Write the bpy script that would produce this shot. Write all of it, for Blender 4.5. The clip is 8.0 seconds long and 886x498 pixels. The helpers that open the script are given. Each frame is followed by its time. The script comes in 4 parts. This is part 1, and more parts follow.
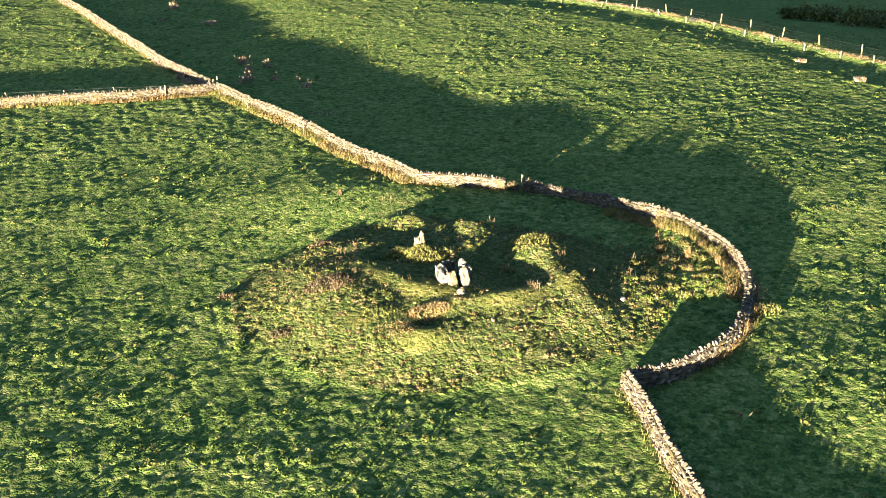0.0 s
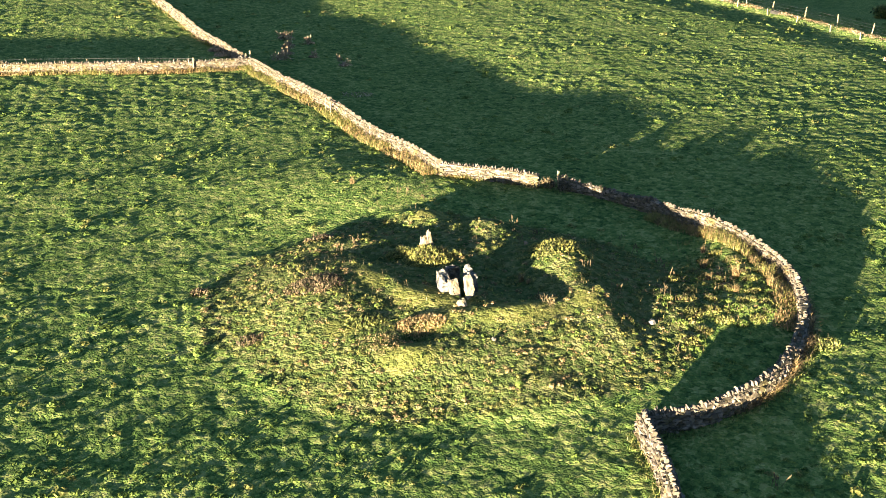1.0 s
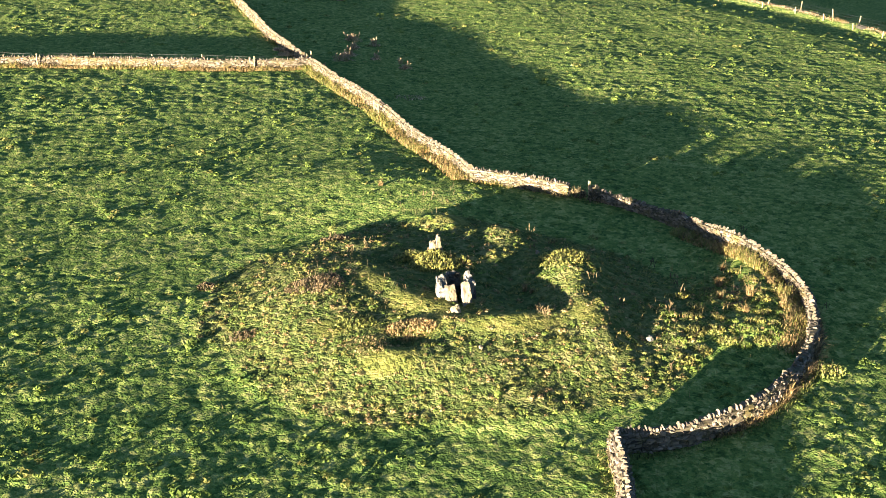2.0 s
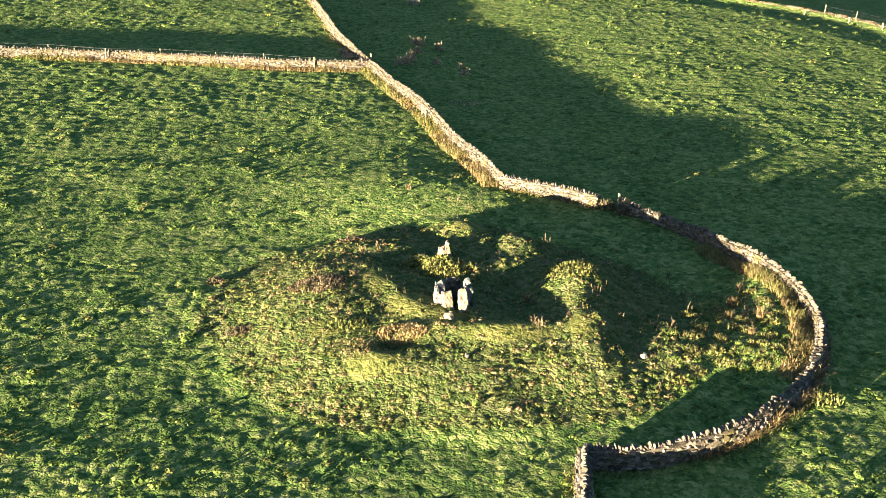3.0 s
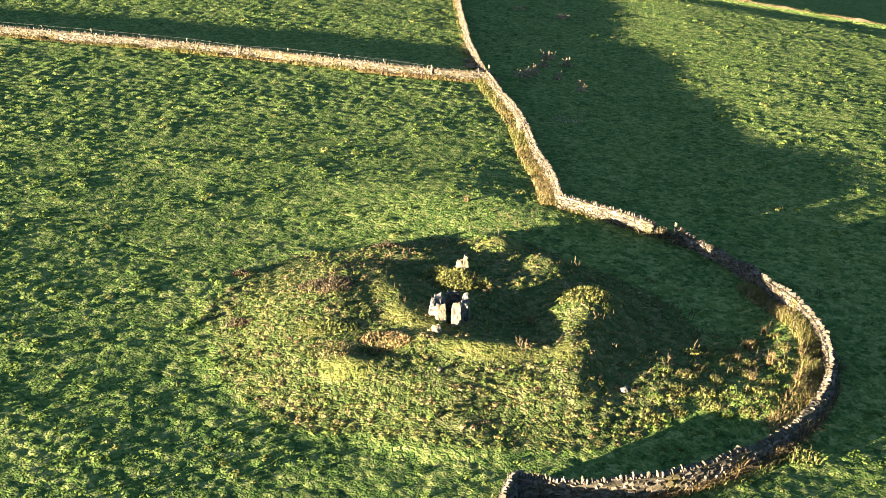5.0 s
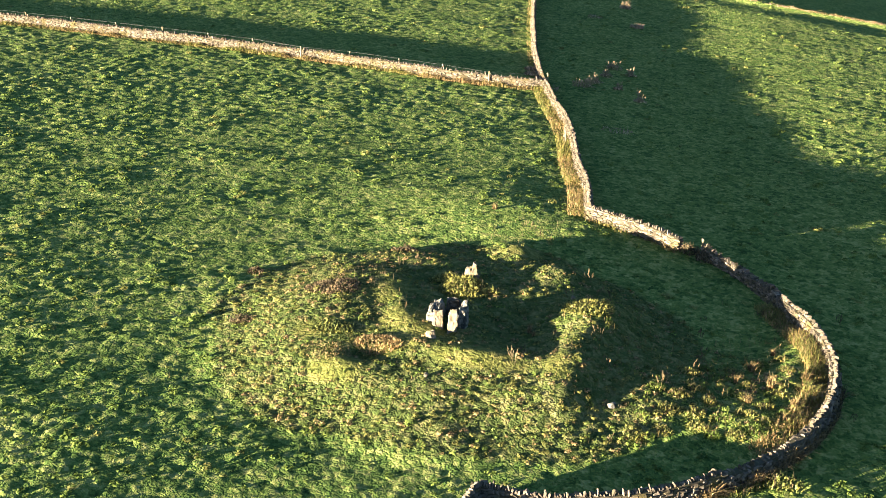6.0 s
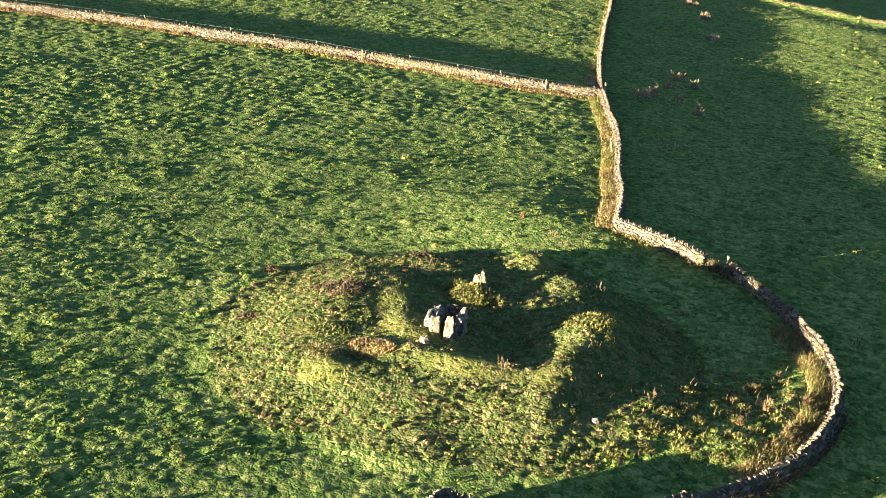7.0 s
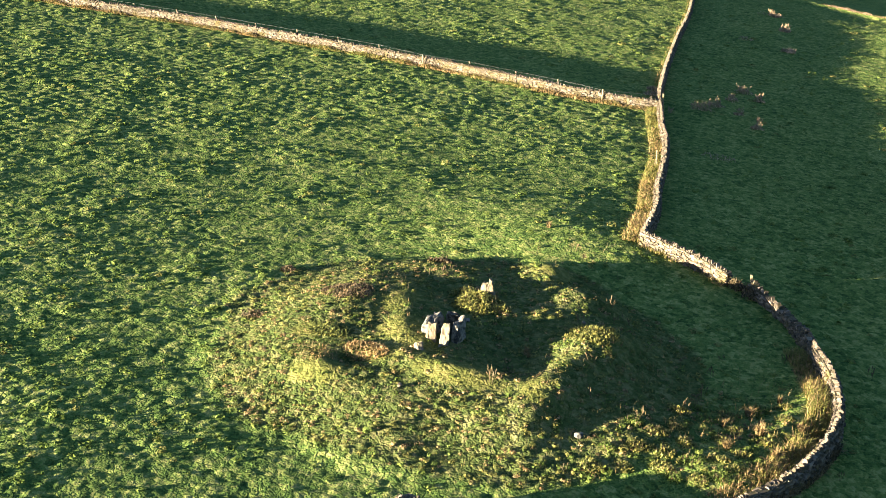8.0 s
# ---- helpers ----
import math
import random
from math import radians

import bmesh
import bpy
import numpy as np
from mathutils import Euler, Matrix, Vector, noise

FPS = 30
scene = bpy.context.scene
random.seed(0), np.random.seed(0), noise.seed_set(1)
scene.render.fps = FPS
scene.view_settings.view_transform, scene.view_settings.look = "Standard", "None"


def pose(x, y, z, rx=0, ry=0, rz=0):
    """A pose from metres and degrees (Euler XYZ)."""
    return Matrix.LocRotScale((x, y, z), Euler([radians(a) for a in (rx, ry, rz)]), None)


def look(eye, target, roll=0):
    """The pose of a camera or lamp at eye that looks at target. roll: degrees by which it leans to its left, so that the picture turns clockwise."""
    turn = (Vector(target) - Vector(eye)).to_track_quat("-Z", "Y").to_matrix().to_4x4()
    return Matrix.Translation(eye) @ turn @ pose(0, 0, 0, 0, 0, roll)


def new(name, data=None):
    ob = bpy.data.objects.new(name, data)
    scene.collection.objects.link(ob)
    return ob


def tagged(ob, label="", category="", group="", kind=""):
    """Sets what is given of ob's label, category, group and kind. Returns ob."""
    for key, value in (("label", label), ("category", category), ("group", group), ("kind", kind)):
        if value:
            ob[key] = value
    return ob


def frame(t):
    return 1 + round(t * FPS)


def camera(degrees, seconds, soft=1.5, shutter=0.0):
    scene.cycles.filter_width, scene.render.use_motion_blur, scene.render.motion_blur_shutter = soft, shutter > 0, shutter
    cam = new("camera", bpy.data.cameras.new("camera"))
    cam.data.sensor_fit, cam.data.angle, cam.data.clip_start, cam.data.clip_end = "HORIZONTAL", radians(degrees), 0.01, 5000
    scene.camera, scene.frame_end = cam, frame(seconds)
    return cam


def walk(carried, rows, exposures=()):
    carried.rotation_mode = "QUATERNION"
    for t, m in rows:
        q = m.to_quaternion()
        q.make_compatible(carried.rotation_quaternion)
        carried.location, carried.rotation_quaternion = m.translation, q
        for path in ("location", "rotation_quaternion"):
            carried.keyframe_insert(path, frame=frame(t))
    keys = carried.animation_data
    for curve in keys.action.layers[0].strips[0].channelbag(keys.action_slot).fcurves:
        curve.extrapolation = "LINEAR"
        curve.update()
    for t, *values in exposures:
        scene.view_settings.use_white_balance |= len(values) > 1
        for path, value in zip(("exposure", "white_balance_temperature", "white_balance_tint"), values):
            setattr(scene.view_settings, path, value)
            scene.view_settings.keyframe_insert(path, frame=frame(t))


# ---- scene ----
cam = camera(43.54, 8.0, soft=0.4)
PATH = [
    (0, (-19.942, -58.088, 33.575), (-6.542, -17.141, 12.415), -1.14),
    (0.25, (-18.213, -56.022, 32.511), (-5.547, -14.868, 11.300), -0.87),
    (0.5, (-16.575, -54.169, 31.577), (-4.691, -12.818, 10.295), -0.61),
    (0.75, (-15.027, -52.527, 30.774), (-3.973, -10.995, 9.399), -0.37),
    (0.9, (-14.141, -51.645, 30.354), (-3.608, -10.011, 8.913), -0.24),
    (1, (-13.568, -51.099, 30.100), (-3.392, -9.401, 8.612), -0.15),
    (1.1, (-13.026, -51.184, 30.071), (-3.282, -9.371, 8.607), -0.17),
    (1.25, (-12.215, -51.307, 30.034), (-3.119, -9.330, 8.604), -0.18),
    (1.5, (-10.870, -51.497, 29.983), (-2.854, -9.272, 8.610), -0.20),
    (2, (-8.199, -51.816, 29.920), (-2.342, -9.183, 8.657), -0.20),
    (2.5, (-5.551, -52.046, 29.898), (-1.853, -9.119, 8.742), -0.16),
    (3, (-2.921, -52.177, 29.904), (-1.381, -9.066, 8.853), -0.11),
    (3.5, (-0.309, -52.200, 29.930), (-0.923, -9.017, 8.983), -0.05),
    (4, (2.289, -52.110, 29.968), (-0.475, -8.961, 9.123), -0.00),
    (4.5, (4.870, -51.903, 30.013), (-0.036, -8.895, 9.269), 0.04),
    (5, (7.434, -51.574, 30.062), (0.397, -8.815, 9.419), 0.07),
    (5.5, (9.979, -51.124, 30.114), (0.826, -8.719, 9.570), 0.08),
    (6, (12.499, -50.552, 30.171), (1.252, -8.606, 9.725), 0.08),
    (6.5, (14.991, -49.861, 30.236), (1.677, -8.478, 9.884), 0.06),
    (7, (17.447, -49.056, 30.315), (2.102, -8.337, 10.054), 0.04),
    (7.5, (19.861, -48.141, 30.416), (2.527, -8.186, 10.239), 0.01),
    (8, (22.222, -47.125, 30.549), (2.951, -8.027, 10.450), -0.01),
]
walk(cam, [(t, look(eye, target, roll)) for t, eye, target, roll in PATH])

# ---- light ----
SUN_HEADING = Vector((0.71, 0.704, 0.0)).normalized()
SUN_ELEVATION = radians(8.1)
sun = new("sun", bpy.data.lights.new("sun", "SUN"))
sun.data.energy = 5.0
sun.data.angle = radians(0.55)
sun.data.color = (1.0, 0.84, 0.56)
toward = -SUN_HEADING * math.cos(SUN_ELEVATION) + Vector((0, 0, math.sin(SUN_ELEVATION)))
sun.matrix_world = look(toward * 200, (0, 0, 0))
world = bpy.data.worlds.new("sky")
scene.world = world
world.use_nodes = True
sky = world.node_tree.nodes.new("ShaderNodeTexSky")
sky.sky_type = "NISHITA"
sky.sun_disc = False
sky.sun_elevation = SUN_ELEVATION
sky.ozone_density = 4.0
sky.air_density = 1.3
sky.sun_rotation = math.atan2(toward.x, toward.y)
world.node_tree.links.new(sky.outputs[0], world.node_tree.nodes["Background"].inputs[0])
world.node_tree.nodes["Background"].inputs[1].default_value = 0.0315
scene.view_settings.exposure = 3.7


# ---- terrain ----
def hash01(ix, iy, seed):
    h = (ix.astype(np.int64) * 374761393 + iy.astype(np.int64) * 668265263 + seed * 974634777) & 0x7FFFFFFF
    h = ((h ^ (h >> 13)) * 1274126177) & 0x7FFFFFFF
    return ((h ^ (h >> 16)) & 0xFFFF) / 65535.0


def lattice(x, y, seed):
    """Smooth noise, -1 to 1, one cell a metre."""
    ix, iy = np.floor(x), np.floor(y)
    u, v = x - ix, y - iy
    u, v = u * u * (3 - 2 * u), v * v * (3 - 2 * v)
    a, b = hash01(ix, iy, seed), hash01(ix + 1, iy, seed)
    c, d = hash01(ix, iy + 1, seed), hash01(ix + 1, iy + 1, seed)
    return 2 * (a + (b - a) * u + (c - a) * v + (a - b - c + d) * u * v) - 1


def fractal(x, y, size, octaves, seed, gain=0.5):
    total, amp, norm = 0.0, 1.0, 0.0
    for k in range(octaves):
        turn = 0.6 * k + 0.3
        c, s = math.cos(turn), math.sin(turn)
        total = total + amp * lattice((x * c - y * s) / size + 17.3 * k, (x * s + y * c) / size - 9.1 * k, seed + k)
        norm += amp
        amp, size = amp * gain, size * 0.5
    return total / norm


def smooth(a, b, v):
    t = np.clip((v - a) / (b - a), 0, 1)
    return t * t * (3 - 2 * t)


# lumps and hollows of the mound: centre, radii, turn in degrees, height
LUMPS = [
    (1.0, 20.0, 9.0, 7.5, 0, 0.80), (13.8, -1.8, 4.6, 4.0, 0, 0.56), (15.2, -4.8, 2.3, 1.4, 42, 0.42), (10.6, -4.8, 2.8, 2.0, 35, 0.30), (6.3, -0.9, 1.1, 2.2, 0, 0.30), (40.0, 8.0, 24.0, 26.0, 0, 0.75), (13.0, 57.0, 11.0, 15.0, 0, -0.50), (9.0, 88.0, 12.0, 20.0, 0, -0.45), (-35.0, 80.0, 60.0, 10.0, 0, -0.20), (19.0, -21.0, 14.0, 13.0, 0, 0.60),
    (-5.0, 2.3, 2.8, 1.3, -25, 0.26), (-3.1, -0.6, 1.9, 0.9, -62, 0.26), (-1.4, -4.0, 1.6, 0.8, 0, 0.20), (-5.2, 4.4, 1.9, 0.9, -65, 0.26), (-1.0, -1.9, 2.4, 2.0, 0, 0.42), (6.8, -3.0, 1.6, 1.2, 0, 0.22), (-6.8, 0.6, 2.0, 1.6, 0, 0.22), (17.6, 2.8, 1.3, 5.8, -4, 0.62), (1.5, -4.1, 1.9, 1.1, 10, 0.46), (3.4, -3.4, 1.3, 0.8, 20, 0.26),
    (6.9, 3.3, 1.9, 2.9, -12, 0.74), (8.1, 4.0, 1.3, 2.6, 0, 0.35), (3.0, 126.0, 10.0, 22.0, 0, -0.65), (6.2, -4.6, 1.3, 2.5, 0, 0.48), (4.4, -7.0, 1.3, 1.6, 0, 0.25),
    (0.6, 12.1, 2.0, 1.9, -15, 1.00), (3.9, 8.9, 2.3, 1.6, 15, 0.85), (-4.3, -7.0, 1.5, 1.1, 0, 0.38),
    (-6.4, 9.6, 2.8, 1.1, 10, 0.20), (-1.2, 5.0, 1.3, 0.9, 0, 0.40),
    (-0.48, -0.6, 0.30, 0.75, 0, -1.20), (-0.35, -2.2, 0.35, 0.5, 0, -0.25), (2.9, 0.6, 2.0, 2.4, 0, -0.50), (-3.6, 5.6, 3.0, 1.5, -15, -0.50),
    (-3.7, -5.3, 1.0, 0.7, 0, -0.48), (3.6, -1.8, 1.5, 1.0, 0, -0.25),
]


BANK = [(-23, 167), (2, 157), (21, 145), (33, 138), (46.5, 129), (58, 118.5), (65, 107.5), (69.2, 94), (71.8, 80), (73.8, 66), (76, 52), (78.6, 36), (81, 20), (85, -13)]


def past_bank(x, y):
    """Signed distance from the boundary bank; positive on its far side."""
    best, sign = np.full(np.shape(x), 1e9), np.ones(np.shape(x))
    for (ax, ay), (bx, by) in zip(BANK, BANK[1:]):
        dx, dy = bx - ax, by - ay
        t = np.clip(((x - ax) * dx + (y - ay) * dy) / (dx * dx + dy * dy), 0, 1)
        d = np.hypot(x - ax - t * dx, y - ay - t * dy)
        side = np.where((x - ax) * dy - (y - ay) * dx > 0, -1.0, 1.0)
        nearer = d < best
        best, sign = np.where(nearer, d, best), np.where(nearer, side, sign)
    return best * sign


def height(x, y):
    """The lie of the land without its turf."""
    x, y = np.asarray(x, float), np.asarray(y, float)
    far = np.hypot(x, y)
    z = -0.0503 * np.clip(x, -150, 140) - 0.0795 * np.clip(y, -120, 260)
    r = np.hypot((x + 0.5) / 13.8, (y - 0.5) / 13.2) + 0.05 * lattice(x / 4, y / 4, 5)
    z = z + 1.30 * (1 - smooth(0.42, 1.04, r))
    for cx, cy, rx, ry, turn, h in LUMPS:
        c, s = math.cos(radians(turn)), math.sin(radians(turn))
        u, v = ((x - cx) * c + (y - cy) * s) / rx, ((y - cy) * c - (x - cx) * s) / ry
        z = z + h * np.exp(-(u * u + v * v))
    d = past_bank(x, y)
    z = z - 0.5 * smooth(-14, -3, d) + 0.35 * smooth(-1.9, -0.2, d) - 0.17 * np.clip(d - 2, 0, 150)
    z = z + 0.055 * fractal(x, y, 9.0, 2, 11) * smooth(10, 25, far)
    return z


def on_mound(x, y):
    r = np.hypot((x + 0.5) / 13.8, (y - 0.5) / 13.2) + 0.06 * lattice(x / 3, y / 3, 5)
    east = np.hypot((x - 14.0) / 6.0, (y + 1.0) / 6.0)
    return np.maximum(1 - smooth(0.94, 1.0, r), 0.4 * (1 - smooth(0.7, 1.0, east)))


def domes(x, y, size, seed):
    """Close-set rounded clumps, 0 between them to 1 on top."""
    x, y = x / size, y / size
    ix, iy = np.floor(x - 0.5), np.floor(y - 0.5)
    best = np.full(np.shape(x), 9.0)
    for a in (0, 1):
        for b in (0, 1):
            cx, cy = ix + a, iy + b
            dx = x - cx - 0.5 - 0.6 * (hash01(cx, cy, seed) - 0.5)
            dy = y - cy - 0.5 - 0.6 * (hash01(cx, cy, seed + 7) - 0.5)
            best = np.minimum(best, (dx * dx + dy * dy) * (0.7 + 0.9 * hash01(cx, cy, seed + 3)))
    return np.clip(1 - 1.9 * best, 0, 1)


def lushness(x, y):
    """Where the grass stands higher, 0 to 1."""
    return np.clip(0.5 + 0.75 * fractal(x, y, 2.6, 3, 31, 0.6), 0, 1)


# smooth mossy knolls of the mound: centre, radii
MOSS = [(-4.7, 1.8, 1.2, 2.4), (-2.4, -3.9, 1.6, 1.2), (-3.2, -1.2, 1.6, 2.2), (-4.6, -7.2, 1.9, 1.3), (2.0, -4.3, 3.0, 1.3), (-1.2, -2.4, 1.5, 1.6), (-7.0, -3.6, 1.2, 1.2), (0.9, 11.6, 1.6, 1.0), (5.8, -3.6, 1.0, 1.6)]


def mossy(x, y):
    """Where short yellow moss takes the place of leaves, 0 to 1."""
    best = np.zeros(np.shape(x))
    for cx, cy, rx, ry in MOSS:
        best = np.maximum(best, np.exp(-(((x - cx) / rx) ** 2 + ((y - cy) / ry) ** 2)))
    return smooth(0.3, 0.75, best + 0.2 * lattice(x / 0.6, y / 0.6, 19))


def turf(x, y):
    """Clumps and hollows of the grass itself."""
    m = on_mound(x, y)
    x1, y1 = x + 0.14 * lattice(x / 0.35, y / 0.35, 61), y + 0.14 * lattice(x / 0.35, y / 0.35, 62)
    lush = lushness(x, y)
    small = domes(x1, y1, 0.36, 71)
    wide = domes(x1, y1, 0.62, 72)
    tuft = np.clip(domes(x1, y1, 1.7, 73) - 0.6, 0, 1) / 0.4
    broad = domes(x + 0.3 * lattice(x / 0.8, y / 0.8, 63), y + 0.3 * lattice(x / 0.8, y / 0.8, 64), 1.15, 74)
    afield = smooth(30, 60, np.hypot(x, y))
    field = (0.014 + 0.012 * lush) * small + (0.012 + 0.028 * lush) * wide + 0.04 * tuft * smooth(0.5, 0.8, lush) + (0.012 + 0.03 * lush) * (1 + 2.0 * afield) * broad
    calm = 1 - 0.8 * mossy(x, y)
    rough = ((0.020 + 0.014 * lush) * small + (0.03 + 0.07 * lush) * wide) * calm
    swell = 0.014 * fractal(x, y, 2.8, 2, 51)
    return field * (1 - m) + rough * m + swell


def ground_z(x, y):
    return float(height(x, y) + turf(np.asarray(x, float), np.asarray(y, float)))


# ---- materials ----
def material(name):
    m = bpy.data.materials.new(name)
    m.use_nodes = True
    return m, m.node_tree.nodes, m.node_tree.links, m.node_tree.nodes["Principled BSDF"]


def put(nodes, kind, **values):
    n = nodes.new(kind)
    for key, value in values.items():
        if key in n.inputs:
            n.inputs[key].default_value = value
    return n


def ramp(nodes, links, source, stops):
    n = nodes.new("ShaderNodeValToRGB")
    while len(n.color_ramp.elements) < len(stops):
        n.color_ramp.elements.new(0.5)
    for e, (at, colour) in zip(n.color_ramp.elements, stops):
        e.position, e.color = at, (*colour, 1)
    links.new(source, n.inputs[0])
    return n.outputs[0]


def noise_at(nodes, links, scale, detail=4.0, rough=0.6, stretch=None):
    coord = nodes.new("ShaderNodeTexCoord")
    source = coord.outputs["Object"]
    if stretch:
        mapping = nodes.new("ShaderNodeMapping")
        mapping.inputs["Scale"].default_value = stretch
        links.new(source, mapping.inputs["Vector"])
        source = mapping.outputs[0]
    n = put(nodes, "ShaderNodeTexNoise", Scale=scale, Detail=detail, Roughness=rough)
    links.new(source, n.inputs["Vector"])
    return n.outputs["Fac"]


def mix(nodes, links, fac, a, b, blend="MIX"):
    n = nodes.new("ShaderNodeMix")
    n.data_type, n.blend_type = "RGBA", blend
    for socket, value in ((n.inputs["Factor"], fac), (n.inputs["A"], a), (n.inputs["B"], b)):
        if isinstance(value, bpy.types.NodeSocket):
            links.new(value, socket)
        elif isinstance(value, tuple):
            socket.default_value = (*value, 1)
        else:
            socket.default_value = value
    return n.outputs["Result"]


def relief(nodes, links, bsdf, source, strength, distance):
    b = put(nodes, "ShaderNodeBump", Strength=strength, Distance=distance)
    links.new(source, b.inputs["Height"])
    links.new(b.outputs[0], bsdf.inputs["Normal"])


def cells(nodes, links, source, scale, smoothness):
    """Rounded plant cells: their distance field and each plant's own random colour."""
    cell = nodes.new("ShaderNodeTexVoronoi")
    cell.feature = "SMOOTH_F1"
    cell.inputs["Scale"].default_value = scale
    cell.inputs["Smoothness"].default_value = smoothness
    links.new(source, cell.inputs["Vector"])
    return cell.outputs["Distance"], cell.outputs["Color"]


def sums(nodes, links, terms):
    """A weighted sum of sockets."""
    total = None
    for source, weight in terms:
        n = nodes.new("ShaderNodeMath")
        n.operation = "MULTIPLY_ADD"
        links.new(source, n.inputs[0])
        n.inputs[1].default_value = weight
        n.inputs[2].default_value = 0.0
        if total is not None:
            links.new(total, n.inputs[2])
        total = n.outputs[0]
    return total


def turf_material():
    """Close leafy turf: small plants side by side, each of its own green, in fine relief."""
    m, nodes, links, bsdf = material("turf")
    coord = nodes.new("ShaderNodeTexCoord")
    warp = put(nodes, "ShaderNodeTexNoise", Scale=3.5, Detail=4.0)
    links.new(coord.outputs["Object"], warp.inputs["Vector"])
    moved = nodes.new("ShaderNodeVectorMath")
    moved.operation = "MULTIPLY_ADD"
    links.new(warp.outputs["Color"], moved.inputs[0])
    moved.inputs[1].default_value = (0.5, 0.5, 0.5)
    links.new(coord.outputs["Object"], moved.inputs[2])
    plant_d, plant_c = cells(nodes, links, moved.outputs[0], 2.7, 0.3)
    leaf_d, leaf_c = cells(nodes, links, moved.outputs[0], 6.5, 0.25)
    tint = nodes.new("ShaderNodeSeparateColor")
    links.new(plant_c, tint.inputs[0])
    leaf_tint = nodes.new("ShaderNodeSeparateColor")
    links.new(leaf_c, leaf_tint.inputs[0])
    grain = noise_at(nodes, links, 10, 4, 0.7)
    total = sums(nodes, links, [(plant_d, -0.62), (leaf_d, -0.42), (grain, 0.22)])
    big = noise_at(nodes, links, 0.16, 5)
    patch = noise_at(nodes, links, 1.1, 5, 0.65)
    pick = sums(nodes, links, [(tint.outputs[0], 0.34), (leaf_tint.outputs[1], 0.26), (patch, 0.40), (big, 0.30), (grain, 0.20)])
    field = ramp(nodes, links, pick, [(0.42, (0.023, 0.048, 0.014)), (0.62, (0.065, 0.114, 0.029)), (0.80, (0.126, 0.172, 0.046)), (0.98, (0.236, 0.248, 0.090))])
    rough = ramp(nodes, links, pick, [(0.42, (0.024, 0.038, 0.013)), (0.60, (0.050, 0.071, 0.022)), (0.78, (0.080, 0.096, 0.033)), (0.98, (0.146, 0.137, 0.063))])
    moss = ramp(nodes, links, pick, [(0.42, (0.060, 0.068, 0.020)), (0.70, (0.104, 0.104, 0.028)), (0.98, (0.150, 0.135, 0.042))])
    for name, over, share in (("sward", rough, 0.92), ("moss", moss, 0.62)):
        attr = nodes.new("ShaderNodeAttribute")
        attr.attribute_name = name
        field = mix(nodes, links, sums(nodes, links, [(attr.outputs["Fac"], share)]), field, over)
    calm = nodes.new("ShaderNodeMath")
    calm.operation = "MULTIPLY_ADD"
    links.new(attr.outputs["Fac"], calm.inputs[0])
    calm.inputs[1].default_value, calm.inputs[2].default_value = -0.6, 1.0
    eased = nodes.new("ShaderNodeMath")
    eased.operation = "MULTIPLY"
    links.new(total, eased.inputs[0])
    links.new(calm.outputs[0], eased.inputs[1])
    links.new(field, bsdf.inputs["Base Color"])
    bsdf.inputs["Roughness"].default_value = 1.0
    bsdf.inputs["Specular IOR Level"].default_value = 0.05
    relief(nodes, links, bsdf, eased.outputs[0], 1.0, 0.32)
    return m


def blade_material(name, dark, light, thin=0.35):
    """Leaves and blades: matt, with light coming through."""
    m, nodes, links, bsdf = material(name)
    info = nodes.new("ShaderNodeNewGeometry")
    colour = ramp(nodes, links, info.outputs["Random Per Island"], [(0.05, dark), (0.95, light)])
    patch = ramp(nodes, links, noise_at(nodes, links, 0.5, 4), [(0.3, (0.7, 0.72, 0.7)), (0.7, (1.25, 1.2, 1.1))])
    colour = mix(nodes, links, 1.0, colour, patch, "MULTIPLY")
    # wide tuft contrast: lit and dark clumps put into the leaf colour
    tuft = ramp(nodes, links, noise_at(nodes, links, 2.6, 4, 0.65), [(0.34, (0.46, 0.54, 0.56)), (0.52, (1.0, 1.0, 1.0)), (0.67, (1.55, 1.42, 1.35))])
    colour = mix(nodes, links, 1.0, colour, tuft, "MULTIPLY")
    links.new(colour, bsdf.inputs["Base Color"])
    bsdf.inputs["Roughness"].default_value = 0.75
    bsdf.inputs["Specular IOR Level"].default_value = 0.1
    glow = nodes.new("ShaderNodeBsdfTranslucent")
    links.new(colour, glow.inputs["Color"])
    both = nodes.new("ShaderNodeMixShader")
    both.inputs[0].default_value = thin
    links.new(bsdf.outputs[0], both.inputs[1])
    links.new(glow.outputs[0], both.inputs[2])
    links.new(both.outputs[0], nodes["Material Output"].inputs["Surface"])
    return m


